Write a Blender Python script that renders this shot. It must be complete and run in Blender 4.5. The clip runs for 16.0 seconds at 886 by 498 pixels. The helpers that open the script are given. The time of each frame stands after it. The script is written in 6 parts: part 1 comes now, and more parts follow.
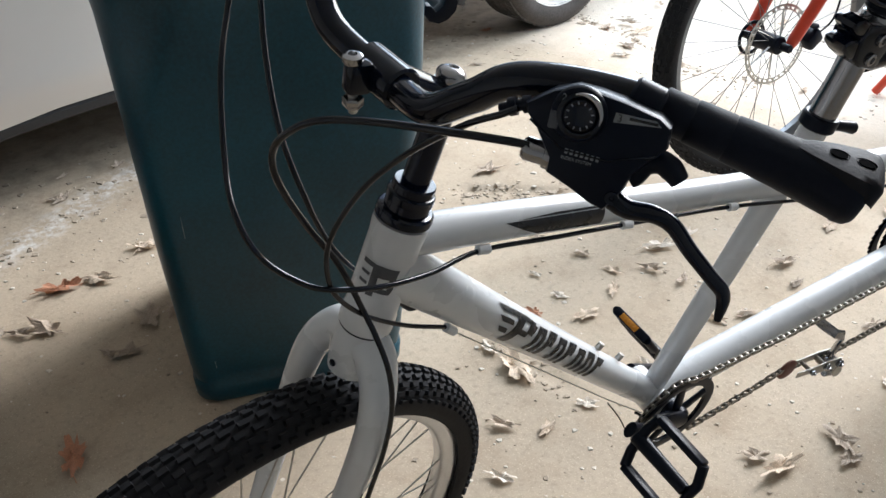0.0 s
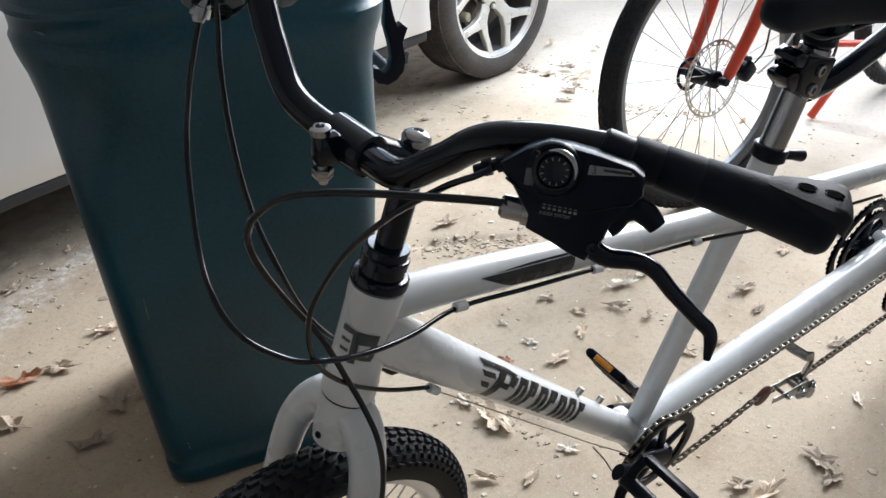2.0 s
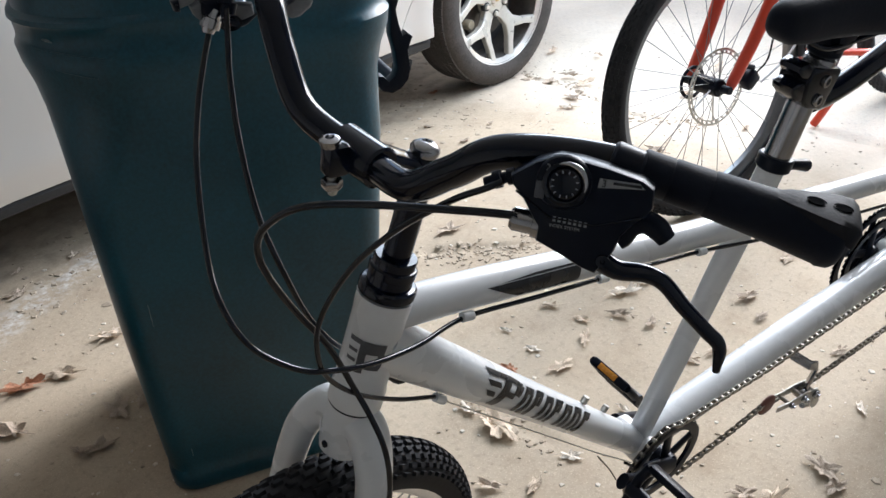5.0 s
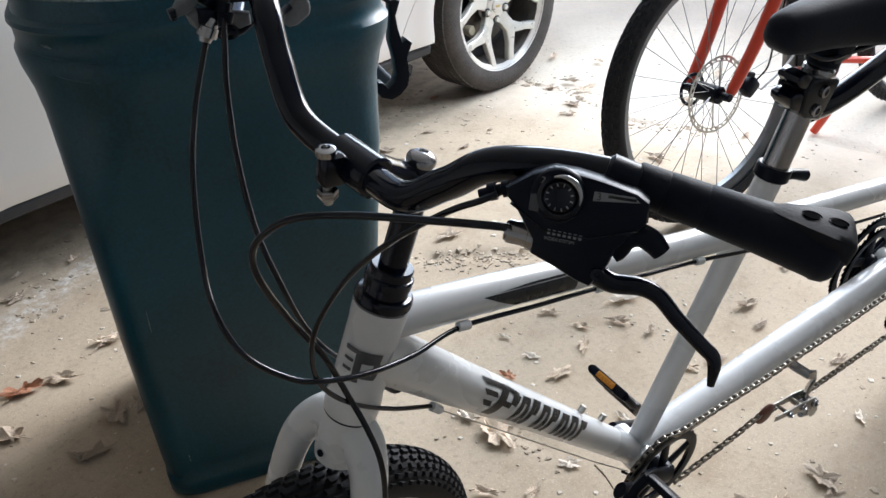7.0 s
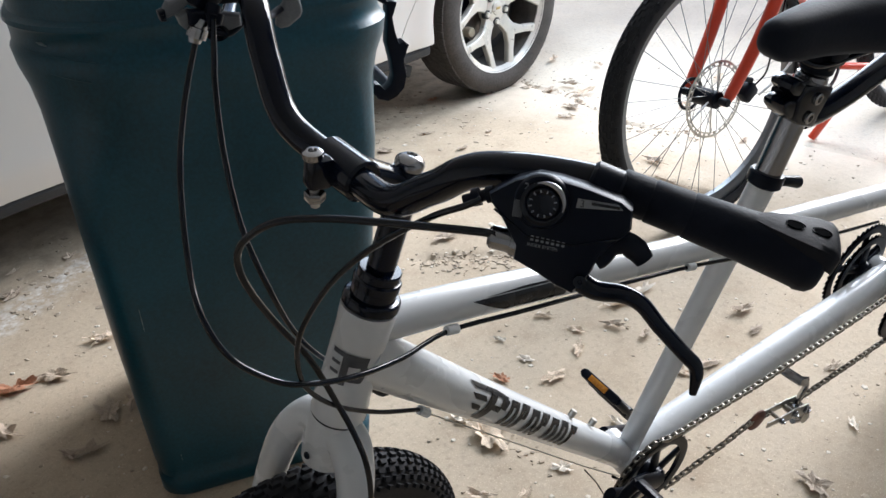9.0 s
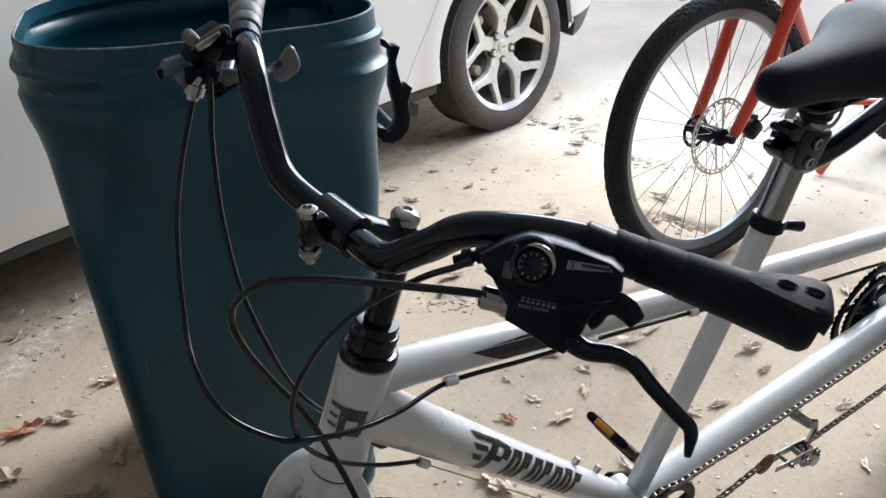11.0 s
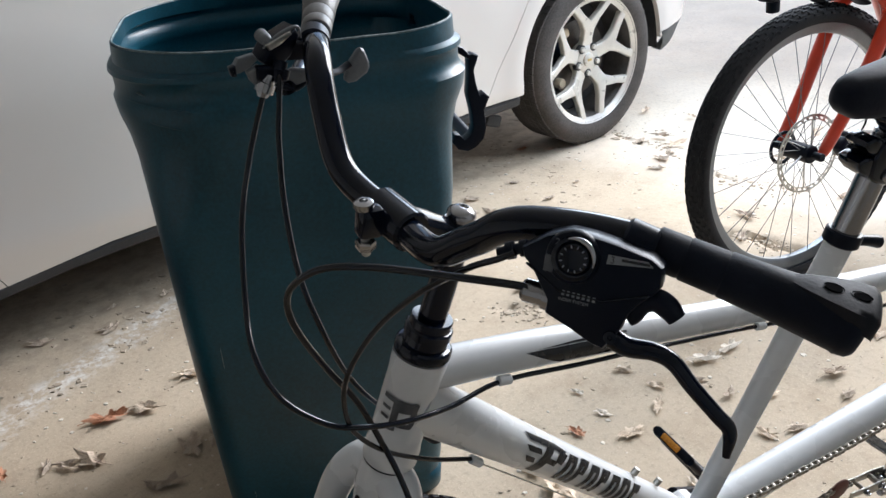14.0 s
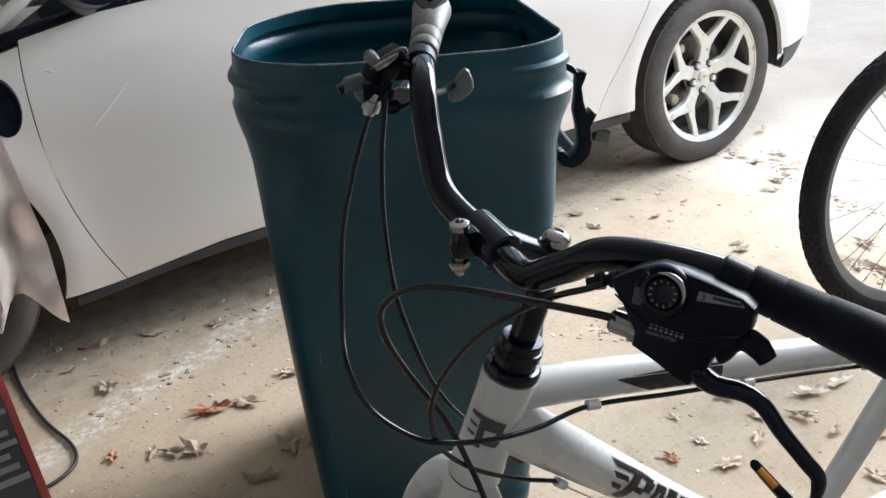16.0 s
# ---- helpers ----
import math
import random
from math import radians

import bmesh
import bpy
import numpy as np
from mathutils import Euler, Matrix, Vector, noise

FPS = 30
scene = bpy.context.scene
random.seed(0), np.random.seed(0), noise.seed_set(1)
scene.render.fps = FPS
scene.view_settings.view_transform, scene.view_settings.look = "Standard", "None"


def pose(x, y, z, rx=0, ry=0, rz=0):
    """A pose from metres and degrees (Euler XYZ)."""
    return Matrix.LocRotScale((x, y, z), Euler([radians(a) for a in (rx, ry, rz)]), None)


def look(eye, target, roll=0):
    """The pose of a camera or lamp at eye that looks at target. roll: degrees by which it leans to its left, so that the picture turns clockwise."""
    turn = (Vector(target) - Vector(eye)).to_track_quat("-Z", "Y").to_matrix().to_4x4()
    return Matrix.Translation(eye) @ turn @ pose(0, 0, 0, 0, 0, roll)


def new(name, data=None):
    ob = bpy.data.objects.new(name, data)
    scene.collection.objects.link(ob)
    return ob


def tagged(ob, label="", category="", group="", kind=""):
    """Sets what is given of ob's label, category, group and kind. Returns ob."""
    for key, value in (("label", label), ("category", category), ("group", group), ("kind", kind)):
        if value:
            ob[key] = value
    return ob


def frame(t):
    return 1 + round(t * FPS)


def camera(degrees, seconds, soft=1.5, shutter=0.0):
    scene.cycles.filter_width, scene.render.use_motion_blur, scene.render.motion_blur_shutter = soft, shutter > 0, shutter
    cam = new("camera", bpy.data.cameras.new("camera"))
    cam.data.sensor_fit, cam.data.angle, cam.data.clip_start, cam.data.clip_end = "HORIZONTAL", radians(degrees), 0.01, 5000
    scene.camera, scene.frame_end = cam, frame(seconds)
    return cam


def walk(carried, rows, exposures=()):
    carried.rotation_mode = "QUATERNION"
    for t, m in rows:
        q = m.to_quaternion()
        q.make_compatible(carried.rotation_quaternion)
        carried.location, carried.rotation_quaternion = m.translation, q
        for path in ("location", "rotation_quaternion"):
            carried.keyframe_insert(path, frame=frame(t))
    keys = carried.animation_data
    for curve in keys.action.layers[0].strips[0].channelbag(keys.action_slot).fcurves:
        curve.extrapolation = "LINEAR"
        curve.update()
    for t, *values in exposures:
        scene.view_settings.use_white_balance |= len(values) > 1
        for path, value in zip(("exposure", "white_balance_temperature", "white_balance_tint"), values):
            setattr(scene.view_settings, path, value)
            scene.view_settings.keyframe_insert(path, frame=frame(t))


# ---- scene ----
cam = camera(54.5, 16.0)
PATH = [
    (0, (0.027, -0.029, 1.291), (-0.003, 1.632, 0.177), -1.3),
    (0.5, (0.019, -0.039, 1.289), (-0.028, 1.647, 0.213), -1.4),
    (1, (0.017, -0.039, 1.293), (-0.018, 1.662, 0.242), -2.2),
    (1.5, (0.011, -0.029, 1.297), (0.03, 1.684, 0.267), -4.2),
    (2, (0.011, -0.026, 1.298), (0.087, 1.696, 0.283), -4.4),
    (2.5, (0.008, -0.023, 1.298), (0.111, 1.708, 0.3), -4.3),
    (3, (0.005, -0.018, 1.299), (0.128, 1.722, 0.321), -4.6),
    (3.5, (0.0, -0.02, 1.301), (0.126, 1.723, 0.329), -4.4),
    (4, (0.001, -0.023, 1.303), (0.108, 1.716, 0.32), -4.3),
    (4.2, (0.003, -0.026, 1.303), (0.098, 1.709, 0.311), -4.4),
    (6.5, (0.008, -0.024, 1.302), (0.071, 1.703, 0.295), -4.1),
    (7, (0.01, -0.023, 1.306), (0.084, 1.711, 0.312), -4.0),
    (7.5, (0.012, -0.023, 1.308), (0.081, 1.711, 0.315), -3.6),
    (8, (0.016, -0.022, 1.307), (0.084, 1.712, 0.312), -3.3),
    (10.3, (0.025, -0.021, 1.309), (0.108, 1.73, 0.346), -3.5),
    (10.5, (0.027, -0.017, 1.312), (0.103, 1.742, 0.363), -3.6),
    (11, (0.033, -0.014, 1.321), (0.09, 1.759, 0.397), -4.0),
    (11.5, (0.038, -0.015, 1.321), (0.065, 1.763, 0.406), -4.2),
    (12, (0.053, -0.018, 1.327), (0.025, 1.766, 0.423), -4.1),
    (12.5, (0.053, -0.021, 1.321), (-0.033, 1.763, 0.422), -4.3),
    (13, (0.056, -0.023, 1.322), (-0.054, 1.761, 0.425), -4.8),
    (13.5, (0.057, -0.026, 1.319), (-0.061, 1.761, 0.429), -4.7),
    (14, (0.056, -0.032, 1.313), (-0.079, 1.758, 0.431), -4.8),
    (14.5, (0.055, -0.034, 1.315), (-0.122, 1.756, 0.44), -4.9),
    (15, (0.059, -0.035, 1.313), (-0.188, 1.737, 0.419), -4.8),
    (15.5, (0.061, -0.035, 1.311), (-0.268, 1.722, 0.416), -5.2),
    (16, (0.065, -0.036, 1.326), (-0.307, 1.738, 0.48), -5.2),
]
walk(cam, [(t, look(eye, target, roll)) for t, eye, target, roll in PATH],
     exposures=((0.0, 0.30, 6120, 12), (4.0, 0.26, 6080, 13), (11.0, 0.19, 6100, 13), (13.5, 0.21, 6100, 13), (16.0, 0.41, 6200, 13)))

# ---- world and sun ----
GA = radians(44.5)                       # the garage's long axis, towards its open door
world = bpy.data.worlds.new("sky")
scene.world = world
world.use_nodes = True
_sky = world.node_tree.nodes.new("ShaderNodeTexSky")
_sky.sky_type = "NISHITA"
_sky.sun_disc = False
SUN_EL, SUN_AZ = radians(28), radians(46)      # a veiled sun stands low beyond the open door
_sky.sun_elevation, _sky.sun_rotation = SUN_EL, radians(90) - SUN_AZ
_bg = world.node_tree.nodes["Background"]
world.node_tree.links.new(_sky.outputs[0], _bg.inputs[0])
_bg.inputs[1].default_value = 0.15

AX, BX = Vector((math.cos(GA), math.sin(GA), 0)), Vector((-math.sin(GA), math.cos(GA), 0))


def G(a, b, z=0.0):
    """Garage coordinates: a along the car towards the open door, b across, away from the white bicycle."""
    return AX * a + BX * b + Vector((0, 0, z))


GM = Matrix.Translation((0, 0, 0)) @ Matrix.Rotation(GA, 4, "Z")
DOOR_A = 3.04

sun_data = bpy.data.lights.new("sun", "SUN")
sun_data.energy, sun_data.angle, sun_data.color = 3.3, radians(32), (1.0, 0.97, 0.93)
sun_ob = new("sun", sun_data)
sun_ob.matrix_world = look((20 * math.cos(SUN_AZ) * math.cos(SUN_EL), 20 * math.sin(SUN_AZ) * math.cos(SUN_EL), 20 * math.sin(SUN_EL)), (0, 0, 0))

door_light = bpy.data.lights.new("door_daylight", "AREA")
door_light.shape, door_light.size, door_light.size_y = "RECTANGLE", 2.5, 1.5
door_light.energy, door_light.color = 80.0, (0.84, 0.94, 1.0)
door_light_ob = new("door_daylight", door_light)
door_light_ob.matrix_world = look(G(DOOR_A + 0.40, 1.40, 1.90), G(0.2, 1.6, 0.3))


# ---- materials ----
def material(name, base, rough=0.5, metal=0.0, vary=0.12, scale=8.0, fine=90.0, bump=0.1, bump_scale=None, coat=0.0,
             tint=None, rough_vary=0.1, spec=0.5, island=0.0):
    """A surface with colour variation at a broad and a fine scale, uneven gloss and a fine relief."""
    m = bpy.data.materials.new(name)
    m.use_nodes = True
    nt = m.node_tree
    N, L = nt.nodes, nt.links
    bsdf = N["Principled BSDF"]
    bsdf.inputs["Metallic"].default_value = metal
    bsdf.inputs["Specular IOR Level"].default_value = spec
    bsdf.inputs["Coat Weight"].default_value = coat
    bsdf.inputs["Coat Roughness"].default_value = 0.06
    co = N.new("ShaderNodeTexCoord")
    n1, n2 = N.new("ShaderNodeTexNoise"), N.new("ShaderNodeTexNoise")
    n1.inputs["Scale"].default_value, n1.inputs["Detail"].default_value = scale, 5
    n2.inputs["Scale"].default_value, n2.inputs["Detail"].default_value = fine, 4
    for nn in (n1, n2):
        L.new(co.outputs["Object"], nn.inputs["Vector"])
    mixf = N.new("ShaderNodeMath")
    mixf.operation = "MULTIPLY_ADD"
    mixf.inputs[1].default_value, mixf.inputs[2].default_value = 0.4, 0.0
    L.new(n2.outputs["Fac"], mixf.inputs[0])
    add = N.new("ShaderNodeMath")
    add.operation = "MULTIPLY_ADD"
    add.inputs[1].default_value = 0.6
    L.new(n1.outputs["Fac"], add.inputs[0])
    L.new(mixf.outputs[0], add.inputs[2])
    ramp = N.new("ShaderNodeValToRGB")
    lo = [max(0, c * (1 - vary)) for c in base]
    hi = list(tint) if tint else [min(1, c * (1 + vary)) for c in base]
    ramp.color_ramp.elements[0].position, ramp.color_ramp.elements[0].color = 0.32, (*lo, 1)
    ramp.color_ramp.elements[1].position, ramp.color_ramp.elements[1].color = 0.68, (*hi, 1)
    L.new(add.outputs[0], ramp.inputs[0])
    out = ramp.outputs[0]
    if island:
        gi = N.new("ShaderNodeObjectInfo")
        mr = N.new("ShaderNodeMapRange")
        mr.inputs["To Min"].default_value, mr.inputs["To Max"].default_value = 1 - island, 1 + island
        L.new(gi.outputs["Random"], mr.inputs["Value"])
        mul = N.new("ShaderNodeMix")
        mul.data_type, mul.blend_type = "RGBA", "MULTIPLY"
        mul.inputs["Factor"].default_value = 1
        L.new(out, mul.inputs["A"])
        L.new(mr.outputs[0], mul.inputs["B"])
        out = mul.outputs["Result"]
    L.new(out, bsdf.inputs["Base Color"])
    rr = N.new("ShaderNodeMapRange")
    rr.inputs["To Min"].default_value, rr.inputs["To Max"].default_value = max(0.02, rough - rough_vary), min(1, rough + rough_vary)
    L.new(n1.outputs["Fac"], rr.inputs["Value"])
    L.new(rr.outputs[0], bsdf.inputs["Roughness"])
    if bump:
        b = N.new("ShaderNodeBump")
        b.inputs["Strength"].default_value, b.inputs["Distance"].default_value = bump, 0.002
        src = n2
        if bump_scale:
            src = N.new("ShaderNodeTexNoise")
            src.inputs["Scale"].default_value, src.inputs["Detail"].default_value = bump_scale, 3
            L.new(co.outputs["Object"], src.inputs["Vector"])
        L.new(src.outputs["Fac"], b.inputs["Height"])
        L.new(b.outputs[0], bsdf.inputs["Normal"])
    return m


WHITE = material("white_gloss_paint", (0.62, 0.64, 0.655), 0.27, vary=0.05, scale=7, fine=60, bump=0.012, coat=0.3, rough_vary=0.10)
BLACKG = material("black_gloss_paint", (0.0022, 0.0045, 0.012), 0.11, vary=0.2, scale=14, fine=200, bump=0.01, coat=0.0, spec=0.30, rough_vary=0.05)
BLACKP = material("black_plastic", (0.0028, 0.005, 0.012), 0.34, spec=0.15, vary=0.2, scale=20, fine=300, bump=0.05)
RUBBER = material("black_rubber", (0.0038, 0.006, 0.013), 0.6, vary=0.25, scale=20, fine=260, bump=0.12, spec=0.12)
RUBBER.node_tree.nodes["Principled BSDF"].inputs["Sheen Weight"].default_value = 0.12
# paler copy of the grip rubber, standing in for the light on the far grip
LITGRIP = material("lit_grip_rubber", (0.115, 0.112, 0.108), 0.5, vary=0.15, scale=20, fine=260, bump=0.12, spec=0.5)
TYRE = material("tyre_rubber", (0.015, 0.015, 0.017), 0.75, vary=0.35, scale=16, fine=220, bump=0.2, spec=0.2)
PADDLE = material("grey_lever_plastic", (0.12, 0.13, 0.14), 0.5, vary=0.2, scale=30, fine=300, bump=0.1)
GRIPTOP = material("grip_grey_rubber", (0.008, 0.009, 0.013), 0.6, vary=0.15, scale=30, fine=400, bump=0.15, spec=0.2)
CHROME = material("chrome", (0.34, 0.34, 0.35), 0.2, 1.0, vary=0.06, scale=30, fine=300, bump=0.02, rough_vary=0.08)
ALU = material("brushed_aluminium", (0.62, 0.63, 0.65), 0.32, 1.0, vary=0.1, scale=20, fine=400, bump=0.05)
STEEL = material("zinc_steel", (0.5, 0.49, 0.46), 0.38, 1.0, vary=0.25, scale=60, fine=500, bump=0.1)
CHAIN = material("oily_chain_steel", (0.26, 0.24, 0.21), 0.4, 0.9, vary=0.4, scale=80, fine=600, bump=0.1)
CABLE = material("black_cable_housing", (0.0015, 0.0035, 0.009), 0.10, vary=0.2, scale=40, fine=200, bump=0.01, rough_vary=0.03, spec=0.38)
DECAL = material("black_decal", (0.008, 0.009, 0.012), 0.28, vary=0.15, scale=40, fine=300, bump=0)
BADGE = material("dark_grey_badge", (0.055, 0.06, 0.07), 0.35, vary=0.2, scale=60, fine=300, bump=0)
HOLESHADE = material("recess_shade", (0.0015, 0.0015, 0.002), 0.95, vary=0.2, scale=60, fine=300, bump=0, spec=0.02)
PALE = material("pale_grey_print", (0.20, 0.21, 0.22), 0.5, vary=0.1, scale=40, fine=300, bump=0)
AMBER = material("amber_reflector", (0.55, 0.22, 0.02), 0.25, vary=0.15, scale=200, fine=600, bump=0.3)
ORANGE = material("orange_red_paint", (0.60, 0.050, 0.016), 0.3, vary=0.08, scale=8, fine=120, bump=0.02, coat=0.4)
BIN = material("dark_green_polyethylene", (0.0035, 0.045, 0.069), 0.34, vary=0.45, scale=3.5, fine=160, bump=0.1, rough_vary=0.14, spec=0.36)
BINEDGE = material("scuffed_rim_plastic", (0.17, 0.21, 0.22), 0.6, vary=0.8, scale=30, fine=220, bump=0.2)
CARPAINT = material("silver_beige_car_paint", (0.72, 0.685, 0.64), 0.24, 0.1, vary=0.01, scale=2.0, fine=900, bump=0.01, coat=0.7, rough_vary=0.05)
CARTRIM = material("dark_grey_sill_plastic", (0.032, 0.033, 0.035), 0.6, vary=0.3, scale=10, fine=200, bump=0.15)
CARTYRE = material("car_tyre_dusty_rubber", (0.082, 0.074, 0.068), 0.85, vary=0.4, scale=9, fine=140, bump=0.2, spec=0.25)
CARRIM = material("cast_alloy_paint", (0.66, 0.635, 0.575), 0.3, 0.35, vary=0.12, scale=18, fine=200, bump=0.05, coat=0.3)
SCRATCH = material("bare_scratch", (0.78, 0.76, 0.72), 0.6, vary=0.1, scale=60, fine=300, bump=0)
BARREL = material("shaded_dusty_barrel", (0.10, 0.092, 0.085), 0.6, 0.3, vary=0.3, scale=20, fine=150, bump=0.1)
SKIRT = material("grey_bumper_plastic", (0.20, 0.20, 0.195), 0.6, vary=0.2, scale=10, fine=200, bump=0.1)
GLASSB = material("dark_window_glass", (0.012, 0.014, 0.016), 0.06, vary=0.1, scale=3, fine=50, bump=0, coat=0.5, rough_vary=0.02)


# ---- mesh helpers ----
def V(*a):
    return Vector(a)


def finish(bm, sharp=40):
    me = bpy.data.meshes.new("mesh")
    bmesh.ops.recalc_face_normals(bm, faces=bm.faces)
    bm.to_mesh(me)
    bm.free()
    me.polygons.foreach_set("use_smooth", [True] * len(me.polygons))
    me.set_sharp_from_angle(angle=radians(sharp))
    return me


def part(name, bm, mat, parent=None, label="", sharp=40):
    me = bm if isinstance(bm, bpy.types.Mesh) else finish(bm, sharp)
    if not len(me.materials):
        me.materials.append(mat)
    me.name = name
    ob = new(name, me)
    if parent:
        ob.parent = parent
    return tagged(ob, label)


def thing(name, m, label, category, group="", kind=""):
    ob = new(name)
    ob.matrix_world = m
    ob.empty_display_size = 0.05
    return tagged(ob, label, category, group, kind)


def spline(pts, per=8, closed=False):
    """A smooth curve through the points."""
    P = [Vector(p) for p in pts]
    n, out = len(P), []
    for i in range(n if closed else n - 1):
        if closed:
            a, b, c, d = P[(i - 1) % n], P[i], P[(i + 1) % n], P[(i + 2) % n]
        else:
            b, c = P[i], P[i + 1]
            a = P[i - 1] if i else b * 2 - c
            d = P[i + 2] if i + 2 < n else c * 2 - b
        for k in range(per):
            t = k / per
            out.append(0.5 * (2 * b + (c - a) * t + (2 * a - 5 * b + 4 * c - d) * t * t + (3 * b - a - 3 * c + d) * t ** 3))
    if not closed:
        out.append(P[-1])
    return out


def tube(pts, r, seg=14, closed=False, bm=None, caps=True, flat=1.0, up=None):
    """A swept round (or, with flat, oval) tube; r is a radius or one for each point."""
    bm = bm or bmesh.new()
    P = [Vector(p) for p in pts]
    n = len(P)
    R = list(r) if isinstance(r, (list, tuple)) else [r] * n
    if len(R) != n:
        R = [R[0] + (R[-1] - R[0]) * i / (n - 1) if len(R) == 2 else np.interp(i / (n - 1), np.linspace(0, 1, len(R)), R) for i in range(n)]
    T = []
    for i in range(n):
        a, b = (P[i - 1], P[(i + 1) % n]) if closed else (P[max(i - 1, 0)], P[min(i + 1, n - 1)])
        T.append((b - a).normalized())
    ref = Vector(up) if up else (V(0, 0, 1) if abs(T[0].z) < 0.9 else V(1, 0, 0))
    side = T[0].cross(ref).normalized()
    rings = []
    for i in range(n):
        side = (side - T[i] * side.dot(T[i])).normalized()
        top = side.cross(T[i])
        rings.append([bm.verts.new(P[i] + (side * math.cos(2 * math.pi * k / seg) + top * math.sin(2 * math.pi * k / seg) * flat) * R[i]) for k in range(seg)])
    for i in range(n if closed else n - 1):
        A, B = rings[i], rings[(i + 1) % n]
        for k in range(seg):
            bm.faces.new((A[k], A[(k + 1) % seg], B[(k + 1) % seg], B[k]))
    if caps and not closed:
        bm.faces.new(rings[0][::-1])
        bm.faces.new(rings[-1])
    return bm


def rod(a, b, r, r2=None, seg=16, chamfer=0.0, bm=None):
    """A round bar from a to b with softened ends."""
    a, b = Vector(a), Vector(b)
    r2 = r if r2 is None else r2
    c = min(chamfer or min(r, r2) * 0.15, (b - a).length * 0.3)
    d = (b - a).normalized()
    return tube([a, a + d * c * 0.999, b - d * c * 0.999, b], [r - c, r, r2, r2 - c], seg, bm=bm)


def lathe(profile, seg=40, bm=None, m=None, closed=False):
    """profile: (radius, height) pairs turned round the local z axis; m places it."""
    bm = bm or bmesh.new()
    m = m or Matrix()
    rings = []
    for r, h in profile:
        if r < 1e-6:
            rings.append([bm.verts.new(m @ V(0, 0, h))])
        else:
            rings.append([bm.verts.new(m @ V(r * math.cos(2 * math.pi * k / seg), r * math.sin(2 * math.pi * k / seg), h)) for k in range(seg)])
    n = len(rings)
    for i in range(n if closed else n - 1):
        A, B = rings[i], rings[(i + 1) % n]
        for k in range(seg):
            q = [A[k % len(A)], A[(k + 1) % len(A)], B[(k + 1) % len(B)], B[k % len(B)]]
            q = [v for j, v in enumerate(q) if v not in q[:j]]
            if len(q) > 2:
                bm.faces.new(q)
    return bm


def axes(o, x, y):
    """A pose with its x and y axes along those directions."""
    x, y = Vector(x).normalized(), Vector(y)
    z = x.cross(y).normalized()
    y = z.cross(x)
    m = Matrix((x, y, z)).transposed().to_4x4()
    m.translation = Vector(o)
    return m


def block(size, m=None, bevel=0.003, bm=None, segs=2):
    """A box of that size round its centre with rounded edges."""
    b2 = bmesh.new()
    bmesh.ops.create_cube(b2, size=1.0, matrix=Matrix.Diagonal((*size, 1)))
    if bevel:
        bmesh.ops.bevel(b2, geom=b2.edges[:], offset=min(bevel, min(size) * 0.45), segments=segs, affect="EDGES", profile=0.5)
    bmesh.ops.transform(b2, matrix=m or Matrix(), verts=b2.verts)
    if bm is None:
        return b2
    return merge(bm, b2)


def merge(bm, other):
    me = bpy.data.meshes.new("tmp")
    other.to_mesh(me)
    other.free()
    bm.from_mesh(me)
    bpy.data.meshes.remove(me)
    return bm


def plate(outline, thick, m=None, bevel=0.002, bm=None, segs=2):
    """A flat outline in local x, y given thickness along z, edges rounded."""
    b2 = bmesh.new()
    vs = [b2.verts.new((x, y, -thick / 2)) for x, y in outline]
    f = b2.faces.new(vs)
    r = bmesh.ops.extrude_face_region(b2, geom=[f])
    bmesh.ops.translate(b2, verts=[g for g in r["geom"] if isinstance(g, bmesh.types.BMVert)], vec=(0, 0, thick))
    bmesh.ops.recalc_face_normals(b2, faces=b2.faces)
    if bevel:
        es = [e for e in b2.edges if abs(e.verts[0].co.z - e.verts[1].co.z) < 1e-6]
        bmesh.ops.bevel(b2, geom=es, offset=bevel, segments=segs, affect="EDGES", profile=0.5)
    bmesh.ops.transform(b2, matrix=m or Matrix(), verts=b2.verts)
    return b2 if bm is None else merge(bm, b2)


def loft(sections, closed_ends=True, bm=None):
    """Skins a list of equally long rings of points."""
    bm = bm or bmesh.new()
    rings = [[bm.verts.new(p) for p in s] for s in sections]
    n = len(rings[0])
    for A, B in zip(rings, rings[1:]):
        for k in range(n):
            bm.faces.new((A[k], A[(k + 1) % n], B[(k + 1) % n], B[k]))
    if closed_ends:
        bm.faces.new(rings[0][::-1])
        bm.faces.new(rings[-1])
    return bm


